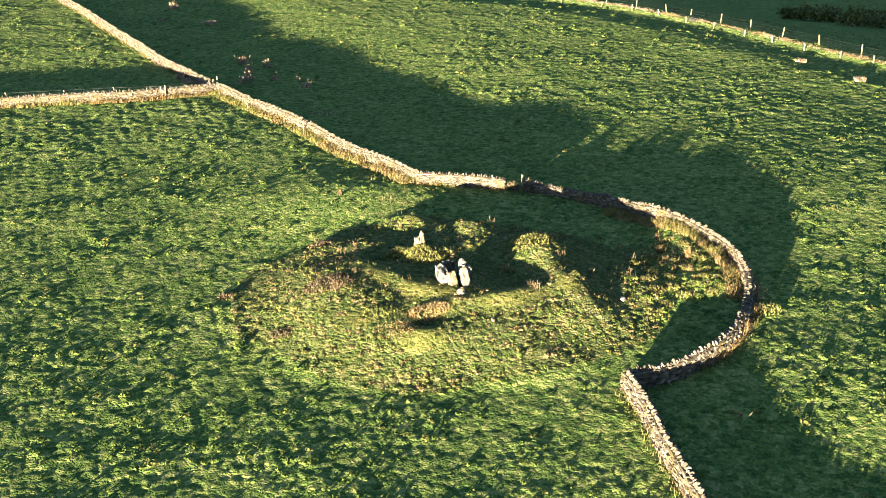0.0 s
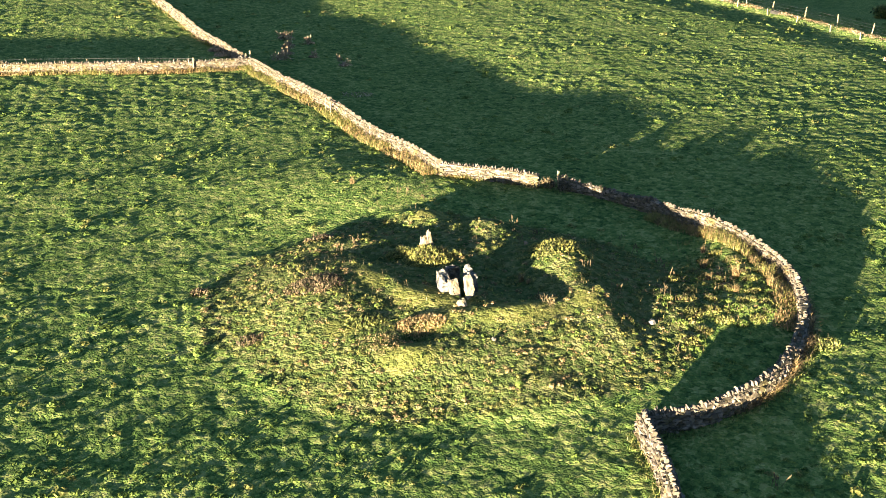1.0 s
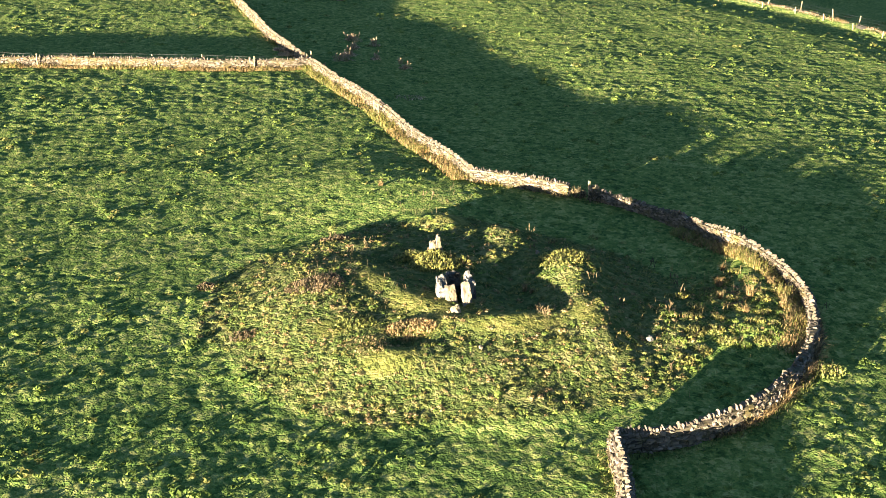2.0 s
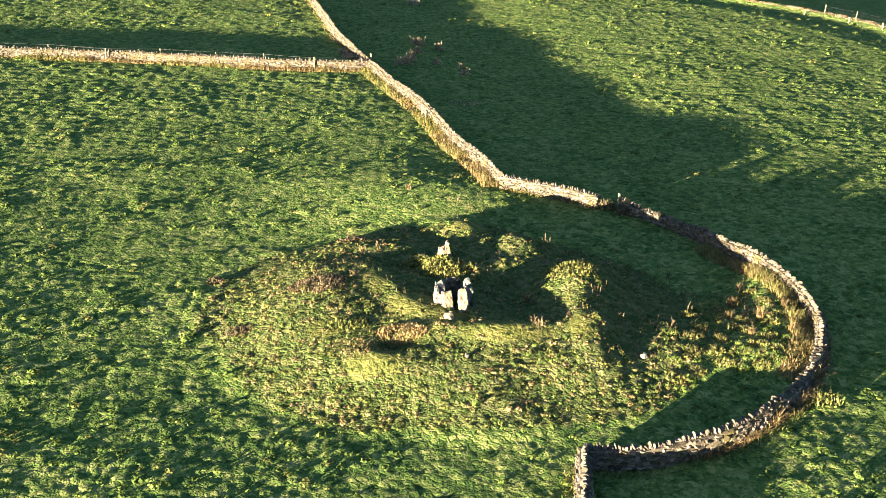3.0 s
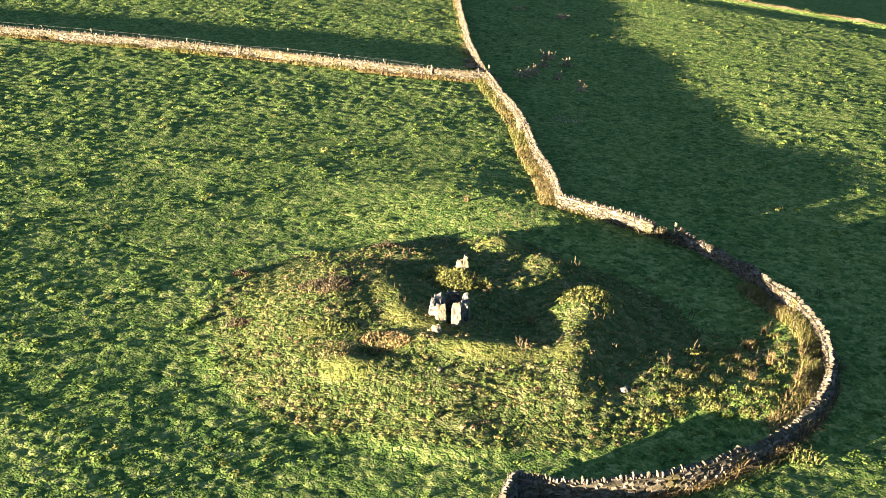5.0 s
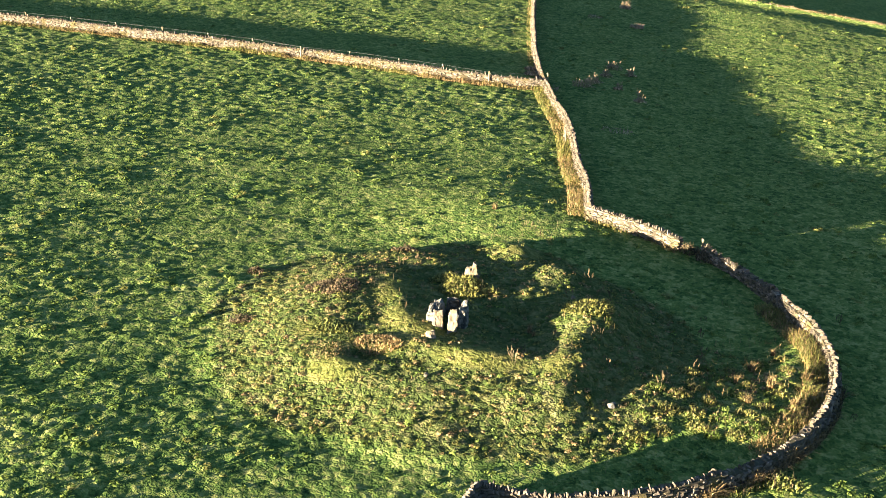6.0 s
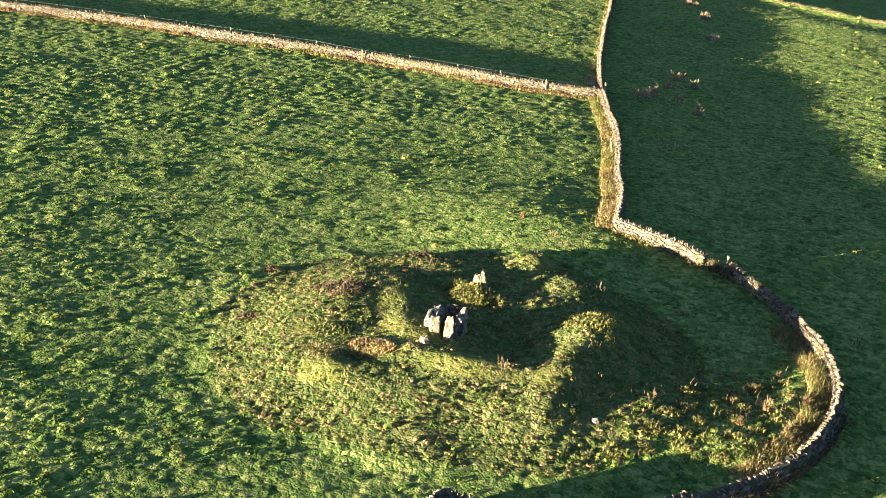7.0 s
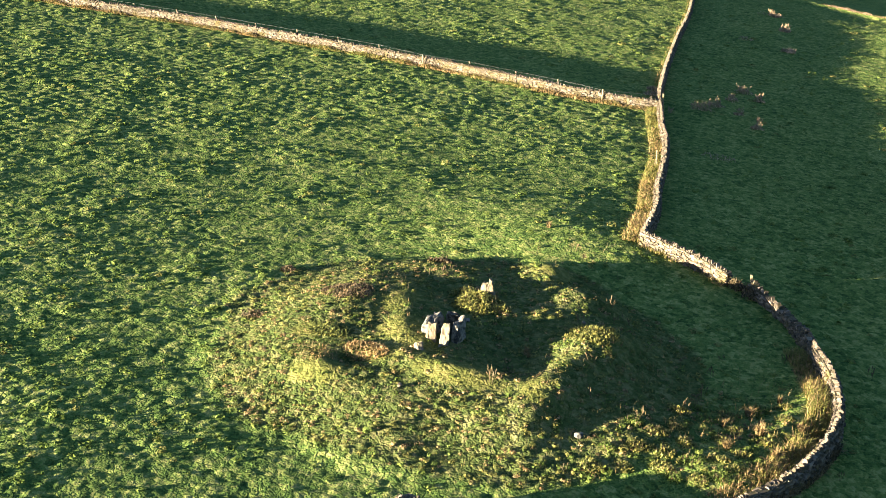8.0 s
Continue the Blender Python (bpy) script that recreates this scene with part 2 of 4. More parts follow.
def stone_material(name, dark, light, lichen, amount, random_from="island"):
    m, nodes, links, bsdf = material(name)
    if random_from == "island":
        pick = nodes.new("ShaderNodeNewGeometry").outputs["Random Per Island"]
    else:
        pick = nodes.new("ShaderNodeObjectInfo").outputs["Random"]
    colour = ramp(nodes, links, pick, [(0.0, dark), (1.0, light)])
    grain = ramp(nodes, links, noise_at(nodes, links, 7, 6, 0.7), [(0.3, (0.62, 0.6, 0.58)), (0.7, (1.15, 1.12, 1.1))])
    colour = mix(nodes, links, 1.0, colour, grain, "MULTIPLY")
    spots = ramp(nodes, links, noise_at(nodes, links, 3.1, 5, 0.65), [(0.46, (0, 0, 0)), (0.58, (amount, amount, amount))])
    colour = mix(nodes, links, spots, colour, lichen)
    if random_from == "island":
        moss = ramp(nodes, links, noise_at(nodes, links, 0.9, 6, 0.7), [(0.52, (0, 0, 0)), (0.66, (0.8, 0.8, 0.8))])
        colour = mix(nodes, links, moss, colour, (0.082, 0.066, 0.022))
    links.new(colour, bsdf.inputs["Base Color"])
    bsdf.inputs["Roughness"].default_value = 0.92
    bsdf.inputs["Specular IOR Level"].default_value = 0.25
    relief(nodes, links, bsdf, noise_at(nodes, links, 24, 6, 0.7), 0.5, 0.02)
    return m


TURF = turf_material()
GRASS = blade_material("grass_blades", (0.092, 0.140, 0.036), (0.150, 0.200, 0.056), 0.45)
ROUGH = blade_material("rough_grass", (0.130, 0.142, 0.046), (0.204, 0.196, 0.074), 0.45)
STRAW = blade_material("dry_grass", (0.132, 0.094, 0.046), (0.300, 0.218, 0.124), 0.25)
BROWN = blade_material("dead_stalks", (0.045, 0.034, 0.021), (0.17, 0.132, 0.090), 0.1)
DOCK = blade_material("dock_stalks", (0.22, 0.160, 0.122), (0.40, 0.300, 0.230), 0.2)
OLIVE = blade_material("olive_leaves", (0.075, 0.085, 0.026), (0.26, 0.25, 0.085), 0.2)
SHRUB = blade_material("shrub_leaves", (0.040, 0.060, 0.020), (0.17, 0.175, 0.055), 0.12)
WALLSTONE = stone_material("limestone_wall", (0.024, 0.021, 0.018), (0.200, 0.168, 0.150), (0.090, 0.072, 0.040), 0.5)
TOPSTONE = stone_material("limestone_tops", (0.060, 0.052, 0.048), (0.180, 0.152, 0.142), (0.080, 0.066, 0.03), 0.45)
COPESTONE = stone_material("limestone_cope", (0.050, 0.043, 0.039), (0.165, 0.138, 0.126), (0.080, 0.066, 0.03), 0.45, "object")
JOINT = stone_material("wall_heart", (0.045, 0.038, 0.030), (0.06, 0.052, 0.04), (0.04, 0.04, 0.016), 0.6)
SLAB = stone_material("megalith_limestone", (0.125, 0.110, 0.092), (0.170, 0.152, 0.130), (0.140, 0.100, 0.045), 0.55, "object")
GREYSLAB = stone_material("weathered_limestone", (0.13, 0.125, 0.12), (0.18, 0.174, 0.165), (0.016, 0.017, 0.019), 0.95, "object")
# near-black base holds the chamber's shade and dark lichen; the patches stay pale
SHADEDSLAB = stone_material("shaded_lichened_limestone", (0.030, 0.029, 0.028), (0.045, 0.043, 0.040), (0.22, 0.21, 0.195), 0.35, "object")
TIMBER = stone_material("weathered_timber", (0.16, 0.13, 0.085), (0.26, 0.215, 0.14), (0.11, 0.10, 0.07), 0.4, "object")


def wire_material():
    m, nodes, links, bsdf = material("galvanised_wire")
    bsdf.inputs["Base Color"].default_value = (0.10, 0.10, 0.10, 1)
    bsdf.inputs["Metallic"].default_value = 0.8
    bsdf.inputs["Roughness"].default_value = 0.5
    return m


WIRE = wire_material()


# ---- mesh helpers ----
def mesh_from(name, verts, faces, mat, smooth_faces=False):
    """A mesh from arrays: verts n x 3, faces m x k with one k."""
    verts, faces = np.asarray(verts, np.float32), np.asarray(faces, np.int32)
    me = bpy.data.meshes.new(name)
    me.vertices.add(len(verts))
    me.vertices.foreach_set("co", verts.ravel())
    me.loops.add(faces.size)
    me.loops.foreach_set("vertex_index", faces.ravel())
    me.polygons.add(len(faces))
    me.polygons.foreach_set("loop_start", np.arange(0, faces.size, faces.shape[1], dtype=np.int32))
    me.polygons.foreach_set("use_smooth", np.full(len(faces), smooth_faces))
    me.update(calc_edges=True)
    me.materials.append(mat)
    return me


def under(ob, parent):
    ob.parent = parent
    return ob


def part(name, bm, mat, parent, label=""):
    me = bpy.data.meshes.new(name)
    bm.to_mesh(me)
    bm.free()
    me.materials.append(mat)
    return tagged(under(new(name, me), parent), label)


def anchor(name, x, y, z):
    ob = new(name)
    ob.empty_display_size = 0.2
    ob.matrix_world = pose(x, y, z)
    return ob


BOX = np.array([(x, y, z) for x in (-0.5, 0.5) for y in (-0.5, 0.5) for z in (-0.5, 0.5)])
BOX_FACES = np.array([(0, 1, 3, 2), (4, 6, 7, 5), (0, 4, 5, 1), (2, 3, 7, 6), (0, 2, 6, 4), (1, 5, 7, 3)])


def boxes(centres, along, up, sizes, rng, jitter=0.16):
    """Rough blocks: n centres, unit axes along and up, sizes (along, across, up), corners knocked about."""
    n = len(centres)
    across = np.cross(up, along)
    local = (BOX[None] + rng.uniform(-jitter, jitter, (n, 8, 3))) * sizes[:, None]
    verts = centres[:, None] + local[..., :1] * along[:, None] + local[..., 1:2] * across[:, None] + local[..., 2:] * up[:, None]
    faces = (np.arange(n) * 8)[:, None, None] + BOX_FACES[None]
    return verts.reshape(-1, 3), faces.reshape(-1, 4)


def blades(roots, lengths, widths, spread, rng, bend=0.5, lean=None):
    """Pointed bent blades: n roots; two faces each."""
    n = len(roots)
    turn, tip = rng.uniform(0, 2 * np.pi, n), rng.uniform(0.1, 1.0, n) * spread
    way = np.stack([np.cos(turn), np.sin(turn), np.zeros(n)], 1)
    if lean is not None:
        way = way + np.asarray(lean)
    side = np.stack([-np.sin(turn), np.cos(turn), np.zeros(n)], 1) * (widths * 0.5)[:, None]
    rise = np.array([0, 0, 1.0])
    mid = roots + way * (tip * 0.4 * lengths)[:, None] + rise * (0.62 * lengths)[:, None]
    end = roots + way * (tip * lengths * (1 + bend * 0.3))[:, None] + rise * (lengths * (1 - 0.35 * bend * tip))[:, None]
    verts = np.stack([roots - side, roots + side, mid + side * 0.8, mid - side * 0.8, end], 1)
    base = (np.arange(n) * 5)[:, None]
    quads = base + np.array([0, 1, 2, 3])
    tips = base + np.array([3, 2, 4, 4])
    return verts.reshape(-1, 3), quads, tips[:, :3]


def blade_mesh(name, roots, lengths, widths, spread, rng, mat, bend=0.5, lean=None):
    verts, quads, tips = blades(roots, lengths, widths, spread, rng, bend, lean)
    tris = np.concatenate([quads[:, [0, 1, 2]], quads[:, [0, 2, 3]], tips])
    return mesh_from(name, verts, tris, mat)


# ---- ground ----
def spaced(stops):
    """Grid lines: (from, to, step) stretches."""
    out = []
    for a, b, step in stops:
        out.append(np.linspace(a, b, max(2, int(round((b - a) / step)) + 1))[:-1])
    return np.concatenate(out + [[stops[-1][1]]])


def build_ground():
    """One sheet; its rows and columns open out with the distance north."""
    us = spaced([(-60, -6, 9), (-6, -1.6, 0.4), (-1.6, -1.0, 0.03), (-1.0, 1.0, 0.0019), (1.0, 1.6, 0.03), (1.6, 6, 0.4), (6, 60, 9)])
    near = -75 + 44 * np.exp(np.arange(0, math.log(235 / 44), 0.0023))
    ys = np.concatenate([spaced([(-3000, -400, 260), (-400, -60, 20), (-60, -31.5, 1.5)])[:-1], near, spaced([(162, 320, 3), (320, 600, 20), (600, 3000, 240)])])
    gu, gy = np.meshgrid(us, ys)
    x, y = (gu * np.clip(gy + 75, 44, 400)).ravel(), gy.ravel()
    z = height(x, y) + turf(x, y) * smooth(-36, -31.5, y) * (1 - smooth(160, 170, y))
    nx, ny = len(us), len(ys)
    i = (np.arange(ny - 1)[:, None] * nx + np.arange(nx - 1)[None]).ravel()
    me = mesh_from("ground", np.stack([x, y, z], 1), np.stack([i, i + 1, i + nx + 1, i + nx], 1), TURF, True)
    sward = me.attributes.new("sward", "FLOAT", "POINT")
    sward.data.foreach_set("value", on_mound(x, y).astype(np.float32))
    moss = me.attributes.new("moss", "FLOAT", "POINT")
    moss.data.foreach_set("value", mossy(x, y).astype(np.float32))
    return tagged(new("ground", me), "sloping green pasture with a low grassy burial mound", "ground", kind="structure")


build_ground()

# ---- dry stone walls ----
CORNER = (3.85, 21.1)
JUNCTION = (-6.5, 61.9)
KINK = (4.3, -14.4)
LINE_NORTH = [(-150, 54.5), (-110, 57.0), (-80, 59.0), (-65, 60.9), (-50, 61.4), (-40, 61.8), (-31, 62.0), (-24, 61.3), (-16, 60.7), (-10, 61.1), JUNCTION]
LINE_FAR = [JUNCTION, (-7.5, 65.0), (-9.6, 73.9), (-11.5, 82.4), (-13.2, 91.0), (-15.3, 101.6), (-18.0, 116.6), (-21.4, 132.9), (-31, 175)]
LINE_FIELD = [JUNCTION, (-5.15, 57.6), (-3.75, 53.2), (-2.15, 48.7), (-0.85, 43.7), (0.0, 39.9), (1.1, 34.6), (2.3, 30.2), (3.15, 25.8), CORNER]
LINE_GAP = [CORNER, (6.5, 20.2), (8.5, 19.4), (10.5, 18.3)]
LINE_RING = [(12.0, 18.0), (14.6, 15.1), (16.4, 12.0), (17.95, 8.2), (19.0, 4.8), (19.3, 1.6), (18.75, -2.2),
             (17.4, -5.6), (15.5, -8.4), (13.5, -10.7), (11.1, -12.7), (8.6, -13.9), (6.4, -14.5), KINK]
LINE_SOUTH = [KINK, (4.05, -16.2), (3.65, -18.5), (3.1, -20.6), (2.5, -23.9), (1.6, -29.5), (0.5, -42.0)]


def curve_points(points, step):
    """Even stations along a smooth line: places, directions and distances."""
    p = np.array([points[0], *points, points[-1]], float)
    p[0], p[-1] = 2 * p[1] - p[2], 2 * p[-2] - p[-3]
    fine = []
    for k in range(1, len(p) - 2):
        t = np.linspace(0, 1, 40, endpoint=False)[:, None]
        a, b, c, d = p[k - 1], p[k], p[k + 1], p[k + 2]
        fine.append(0.5 * (2 * b + (c - a) * t + (2 * a - 5 * b + 4 * c - d) * t**2 + (3 * b - 3 * c + d - a) * t**3))
    fine = np.concatenate(fine + [p[-2:-1]])
    run = np.r_[0, np.cumsum(np.hypot(*np.diff(fine, axis=0).T))]
    s = np.arange(0, run[-1], step)
    place = np.stack([np.interp(s, run, fine[:, k]) for k in (0, 1)], 1)
    ahead = np.gradient(place, axis=0)
    return place, ahead / np.linalg.norm(ahead, axis=1)[:, None], s, run[-1], (run, fine)


def at_run(line, s):
    run, fine = line
    place = np.stack([np.interp(s, run, fine[:, k]) for k in (0, 1)], 1)
    later = np.stack([np.interp(s + 0.05, run, fine[:, k]) for k in (0, 1)], 1)
    early = np.stack([np.interp(s - 0.05, run, fine[:, k]) for k in (0, 1)], 1)
    ahead = later - early
    return place, ahead / np.maximum(np.linalg.norm(ahead, axis=1), 1e-9)[:, None]


def build_wall(name, points, tall, seed, label, single=None, low=()):
    """A battered double wall: dark heart, coursed face stones and upright cope stones.
    single: (from, to) metres along it where each cope is an object; low: stretches (from, to, share) where it has slumped."""
    rng = np.random.default_rng(seed)
    place, ahead, s, total, line = curve_points(points, 0.25)
    wall = anchor(name, *points[0], float(height(*points[0])))
    tagged(wall, label, "stone wall", kind="structure")
    back = Matrix.Translation(-wall.location)

    def tall_at(q):
        h = tall * (1 + 0.05 * lattice(q / 2.3, q * 0 + seed, 3)) + 0.03 * lattice(q / 0.7, q * 0 + seed, 4)
        for a, b, share in low:
            h = h * (1 - (1 - share) * smooth(a, a + 1.5, q) * (1 - smooth(b - 1.5, b, q)))
        return h

    def drop(x, y):
        return height(x, y)

    # heart
    side = np.stack([-ahead[:, 1], ahead[:, 0]], 1)
    h, z = tall_at(s), drop(place[:, 0], place[:, 1])
    rows = []
    for off, up in ((-0.29, -0.25), (-0.17, 1.0), (0.17, 1.0), (0.29, -0.25)):
        q = place + side * off
        rows.append(np.c_[q, z + (up * h if up > 0 else up)])
    v = np.stack(rows, 1).reshape(-1, 3)
    n = len(place)
    k = np.arange(n - 1) * 4
    faces = np.concatenate([np.stack([k + a, k + a + 1, k + a + 5, k + a + 4], 1) for a in range(3)] + [[(0, 3, 2, 1), (4 * n - 4, 4 * n - 3, 4 * n - 2, 4 * n - 1)]])
    core = under(new("core", mesh_from("core", v, faces, JOINT)), wall)
    core.matrix_parent_inverse = back

    # face stones
    cs, al, sz = [], [], []
    for sign in (-1, 1):
        for c in range(11):
            q = np.cumsum(rng.uniform(0.10, 0.36, int(total / 0.10)))
            q = q[q < total]
            length = np.diff(np.r_[0, q])
            mid = q - length / 2
            hh, (p, a) = tall_at(mid), at_run(line, mid)
            layer = 0.118
            zz = (c + 0.5) * layer - 0.08
            keep = zz < hh - 0.03
            p, a, mid, length, hh = p[keep], a[keep], mid[keep], length[keep], hh[keep]
            out = 0.30 - 0.13 * zz / hh + rng.uniform(-0.06, 0.06, len(mid))
            sd = np.stack([-a[:, 1], a[:, 0]], 1)
            ctr = p + sd * (sign * (out - 0.06))[:, None]
            cs.append(np.c_[ctr, drop(p[:, 0], p[:, 1]) + zz + rng.uniform(-0.03, 0.03, len(mid))])
            al.append(np.c_[a, rng.uniform(-0.3, 0.3, len(mid))])
            sz.append(np.stack([length * 0.94, rng.uniform(0.17, 0.26, len(mid)), rng.uniform(0.06, 0.15, len(mid))], 1))
    cs, al, sz = map(np.concatenate, (cs, al, sz))
    al /= np.linalg.norm(al, axis=1)[:, None]
    up = np.tile([0, 0, 1.0], (len(cs), 1))
    up = up - al * (al @ [0, 0, 1.0])[:, None]
    v, f = boxes(cs, al, up / np.linalg.norm(up, axis=1)[:, None], sz, rng, 0.2)
    face = tagged(under(new("face_stones", mesh_from("face_stones", v, f, WALLSTONE)), wall), kind="stuff")
    face.matrix_parent_inverse = back

    # copes
    q = np.cumsum(rng.uniform(0.08, 0.17, int(total / 0.08)))
    q = q[q < total]
    p, a = at_run(line, q)
    n = len(q)
    size = np.stack([rng.uniform(0.035, 0.085, n), rng.uniform(0.16, 0.30, n), rng.uniform(0.10, 0.32, n)], 1)
    fallen = rng.uniform(0, 1, n) < 0.12
    for start, stop, _ in low:
        fallen |= (q > start) & (q < stop) & (rng.uniform(0, 1, n) < 0.35)
    keep = ~fallen
    q, p, a, size = q[keep], p[keep], a[keep], size[keep]
    n = len(q)
    tilt, roll = rng.normal(0.1, 0.30, n), rng.normal(0, 0.2, n)
    sd = np.stack([-a[:, 1], a[:, 0], np.zeros(n)], 1)
    a3 = np.c_[a, np.zeros(n)]
    up = np.array([0, 0, 1.0]) + a3 * tilt[:, None] + sd * roll[:, None]
    up /= np.linalg.norm(up, axis=1)[:, None]
    a3 = a3 - up * (a3 * up).sum(1)[:, None]
    a3 /= np.linalg.norm(a3, axis=1)[:, None]
    ctr = np.c_[p + sd[:, :2] * rng.normal(0, 0.03, n)[:, None], drop(p[:, 0], p[:, 1]) + tall_at(q) + size[:, 2] * 0.5 - 0.05]
    own = np.zeros(n, bool) if single is None else (q > single[0]) & (q < single[1])
    own &= np.cumsum(own) <= 295
    if (~own).any():
        v, f = boxes(ctr[~own], a3[~own], up[~own], size[~own], rng, 0.17)
        rest = tagged(under(new("cope_stones", mesh_from("cope_stones", v, f, TOPSTONE)), wall), kind="stuff")
        rest.matrix_parent_inverse = back
    for k in np.flatnonzero(own):
        across = np.cross(up[k], a3[k])
        m = Matrix((a3[k] * size[k, 0], across * size[k, 1], up[k] * size[k, 2])).transposed().to_4x4()
        m.translation = ctr[k]
        ob = under(new("cope_stone", COPES[int(rng.integers(len(COPES)))]), wall)
        ob.matrix_parent_inverse = back
        ob.matrix_basis = m
    return wall


def cope_shapes():
    rng = np.random.default_rng(77)
    out = []
    for k in range(9):
        v, f = BOX + rng.uniform(-0.13, 0.13, BOX.shape), BOX_FACES
        bm = bmesh.new()
        vs = [bm.verts.new(q) for q in v]
        for q in f:
            bm.faces.new([vs[j] for j in q])
        for q in vs:
            if q.co.z > 0:
                q.co.y *= 0.55 + 0.3 * ((k * 5) % 7) / 7
        bmesh.ops.bevel(bm, geom=[e for e in bm.edges if e.verts[0].co.z > 0.2 and e.verts[1].co.z > 0.2], offset=0.16, segments=1, affect="EDGES")
        bmesh.ops.recalc_face_normals(bm, faces=bm.faces)
        me = bpy.data.meshes.new("cope_stone")
        bm.to_mesh(me)
        bm.free()
        me.materials.append(COPESTONE)
        out.append(me)
    return out


COPES = cope_shapes()
WALL_TALL = 0.98
build_wall("wall_north", LINE_NORTH, 1.06, 1, "sunlit pale limestone dry stone wall with upright copes")
build_wall("wall_far", LINE_FAR, WALL_TALL, 2, "pale limestone dry stone wall running away up the fields")
build_wall("wall_field", LINE_FIELD, WALL_TALL, 3, "winding pale limestone dry stone wall with dry grass along its foot", (0, 60))
build_wall("wall_gap", LINE_GAP, WALL_TALL, 4, "short sunlit dry stone wall ending at a gap", (0, 60))
build_wall("wall_ring", LINE_RING, WALL_TALL, 5, "curved dry stone wall round the burial mound, mossy and partly slumped", (6, 60), [(0, 7, 0.78), (22, 32, 0.76)])
build_wall("wall_south", LINE_SOUTH, WALL_TALL, 6, "pale dry stone wall with jagged upright copes", (0, 60))


# ---- the chamber stones ----
def megalith(name, x, y, foot, size, turn, lean, mat, label, seed, taper=0.75, point=0.0):
    """A rough upright slab: size is width, thickness, height; lean in degrees (about its width, about its thickness)."""
    bm = bmesh.new()
    bmesh.ops.create_cube(bm, size=1)
    bmesh.ops.subdivide_edges(bm, edges=bm.edges[:], cuts=8, use_grid_fill=True)
    off = Vector((seed * 3.7, seed * 1.3, seed * 5.1))
    for v in bm.verts:
        q = v.co.copy()
        up = q.z + 0.5
        edge = 1 - 0.16 * (abs(q.x * 2) ** 4 + abs(q.y * 2) ** 4) * 0.5 - 0.1 * abs(q.z * 2) ** 6
        w = (1 + (taper - 1) * up) * edge
        v.co = Vector((q.x * size[0] * (w - point * up * up * 0.8), q.y * size[1] * w, up * size[2]))
        if q.z > 0.3:
            v.co.z -= size[2] * 0.09 * (noise.noise(Vector((q.x * 2, q.y * 2, 0)) + off) + 0.3) * (q.z - 0.3) / 0.2
        v.co += noise.noise_vector(v.co * 1.7 + off) * 0.08 + noise.noise_vector(v.co * 5.0 + off) * 0.05 + noise.noise_vector(v.co * 11.0 + off) * 0.03
    me = bpy.data.meshes.new(name)
    bm.to_mesh(me)
    bm.free()
    me.materials.append(mat)
    ob = new(name, me)
    ob.matrix_world = pose(x, y, foot, lean[0], lean[1], turn)
    return tagged(ob, label, "standing stone", "stones of the burial chamber")


megalith("standing_stone", -1.26, -0.62, 1.15, (1.80, 0.66, 1.45), 86, (0, -5), GREYSLAB, "long grey lichen-spotted limestone slab walling the chamber", 1, 0.9)
megalith("standing_stone", -0.86, -1.88, 1.40, (0.70, 0.34, 1.36), 16, (-20, 3), SLAB, "ochre-stained limestone slab leaning in the chamber mouth", 2, 0.85)
# back slab: the shade inside the chamber is put into its dark colour
megalith("standing_stone", -0.52, 0.36, 1.10, (1.05, 0.34, 1.42), 4, (4, 0), SHADEDSLAB, "limestone slab closing the back of the chamber, coloured dark for shade and lichen", 3, 0.9)
megalith("standing_stone", -0.08, -1.98, 1.30, (0.54, 0.36, 1.66), 10, (-23, 3), SLAB, "tall ochre-faced limestone slab beside the dark chamber mouth", 4, 0.85)
megalith("standing_stone", 0.24, -0.72, 1.10, (1.60, 0.50, 1.58), 95, (0, 3), GREYSLAB, "grey weathered limestone slab walling the chamber", 5, 0.88)
megalith("standing_stone", -0.80, -3.30, 1.62, (0.58, 0.44, 0.78), 40, (-20, 10), SLAB, "small pale limestone stump in the entrance passage", 6, 0.75)
megalith("standing_stone", -0.62, 5.45, 0.85, (0.56, 0.36, 1.42), 10, (0, 0), SLAB, "pointed white limestone upright among low scrub", 7, 0.7, 0.5)
megalith("standing_stone", -1.06, 5.40, 0.85, (0.64, 0.36, 1.10), -8, (0, 6), SLAB, "squat white limestone upright among low scrub", 8, 0.7, 0.25)


# ---- fences ----
def post_mesh(name, wide, tall):
    bm = bmesh.new()
    bmesh.ops.create_cube(bm, size=1)
    for v in bm.verts:
        top = v.co.z > 0
        v.co.x, v.co.y = v.co.x * wide, v.co.y * wide
        v.co.z = (tall - (0.05 if v.co.x > 0 else 0)) if top else -0.3
    bmesh.ops.bevel(bm, geom=[e for e in bm.edges if abs(e.verts[0].co.z - e.verts[1].co.z) > 0.5], offset=wide * 0.14, segments=1, affect="EDGES")
    me = bpy.data.meshes.new(name)
    bm.to_mesh(me)
    bm.free()
    me.materials.append(TIMBER)
    return me


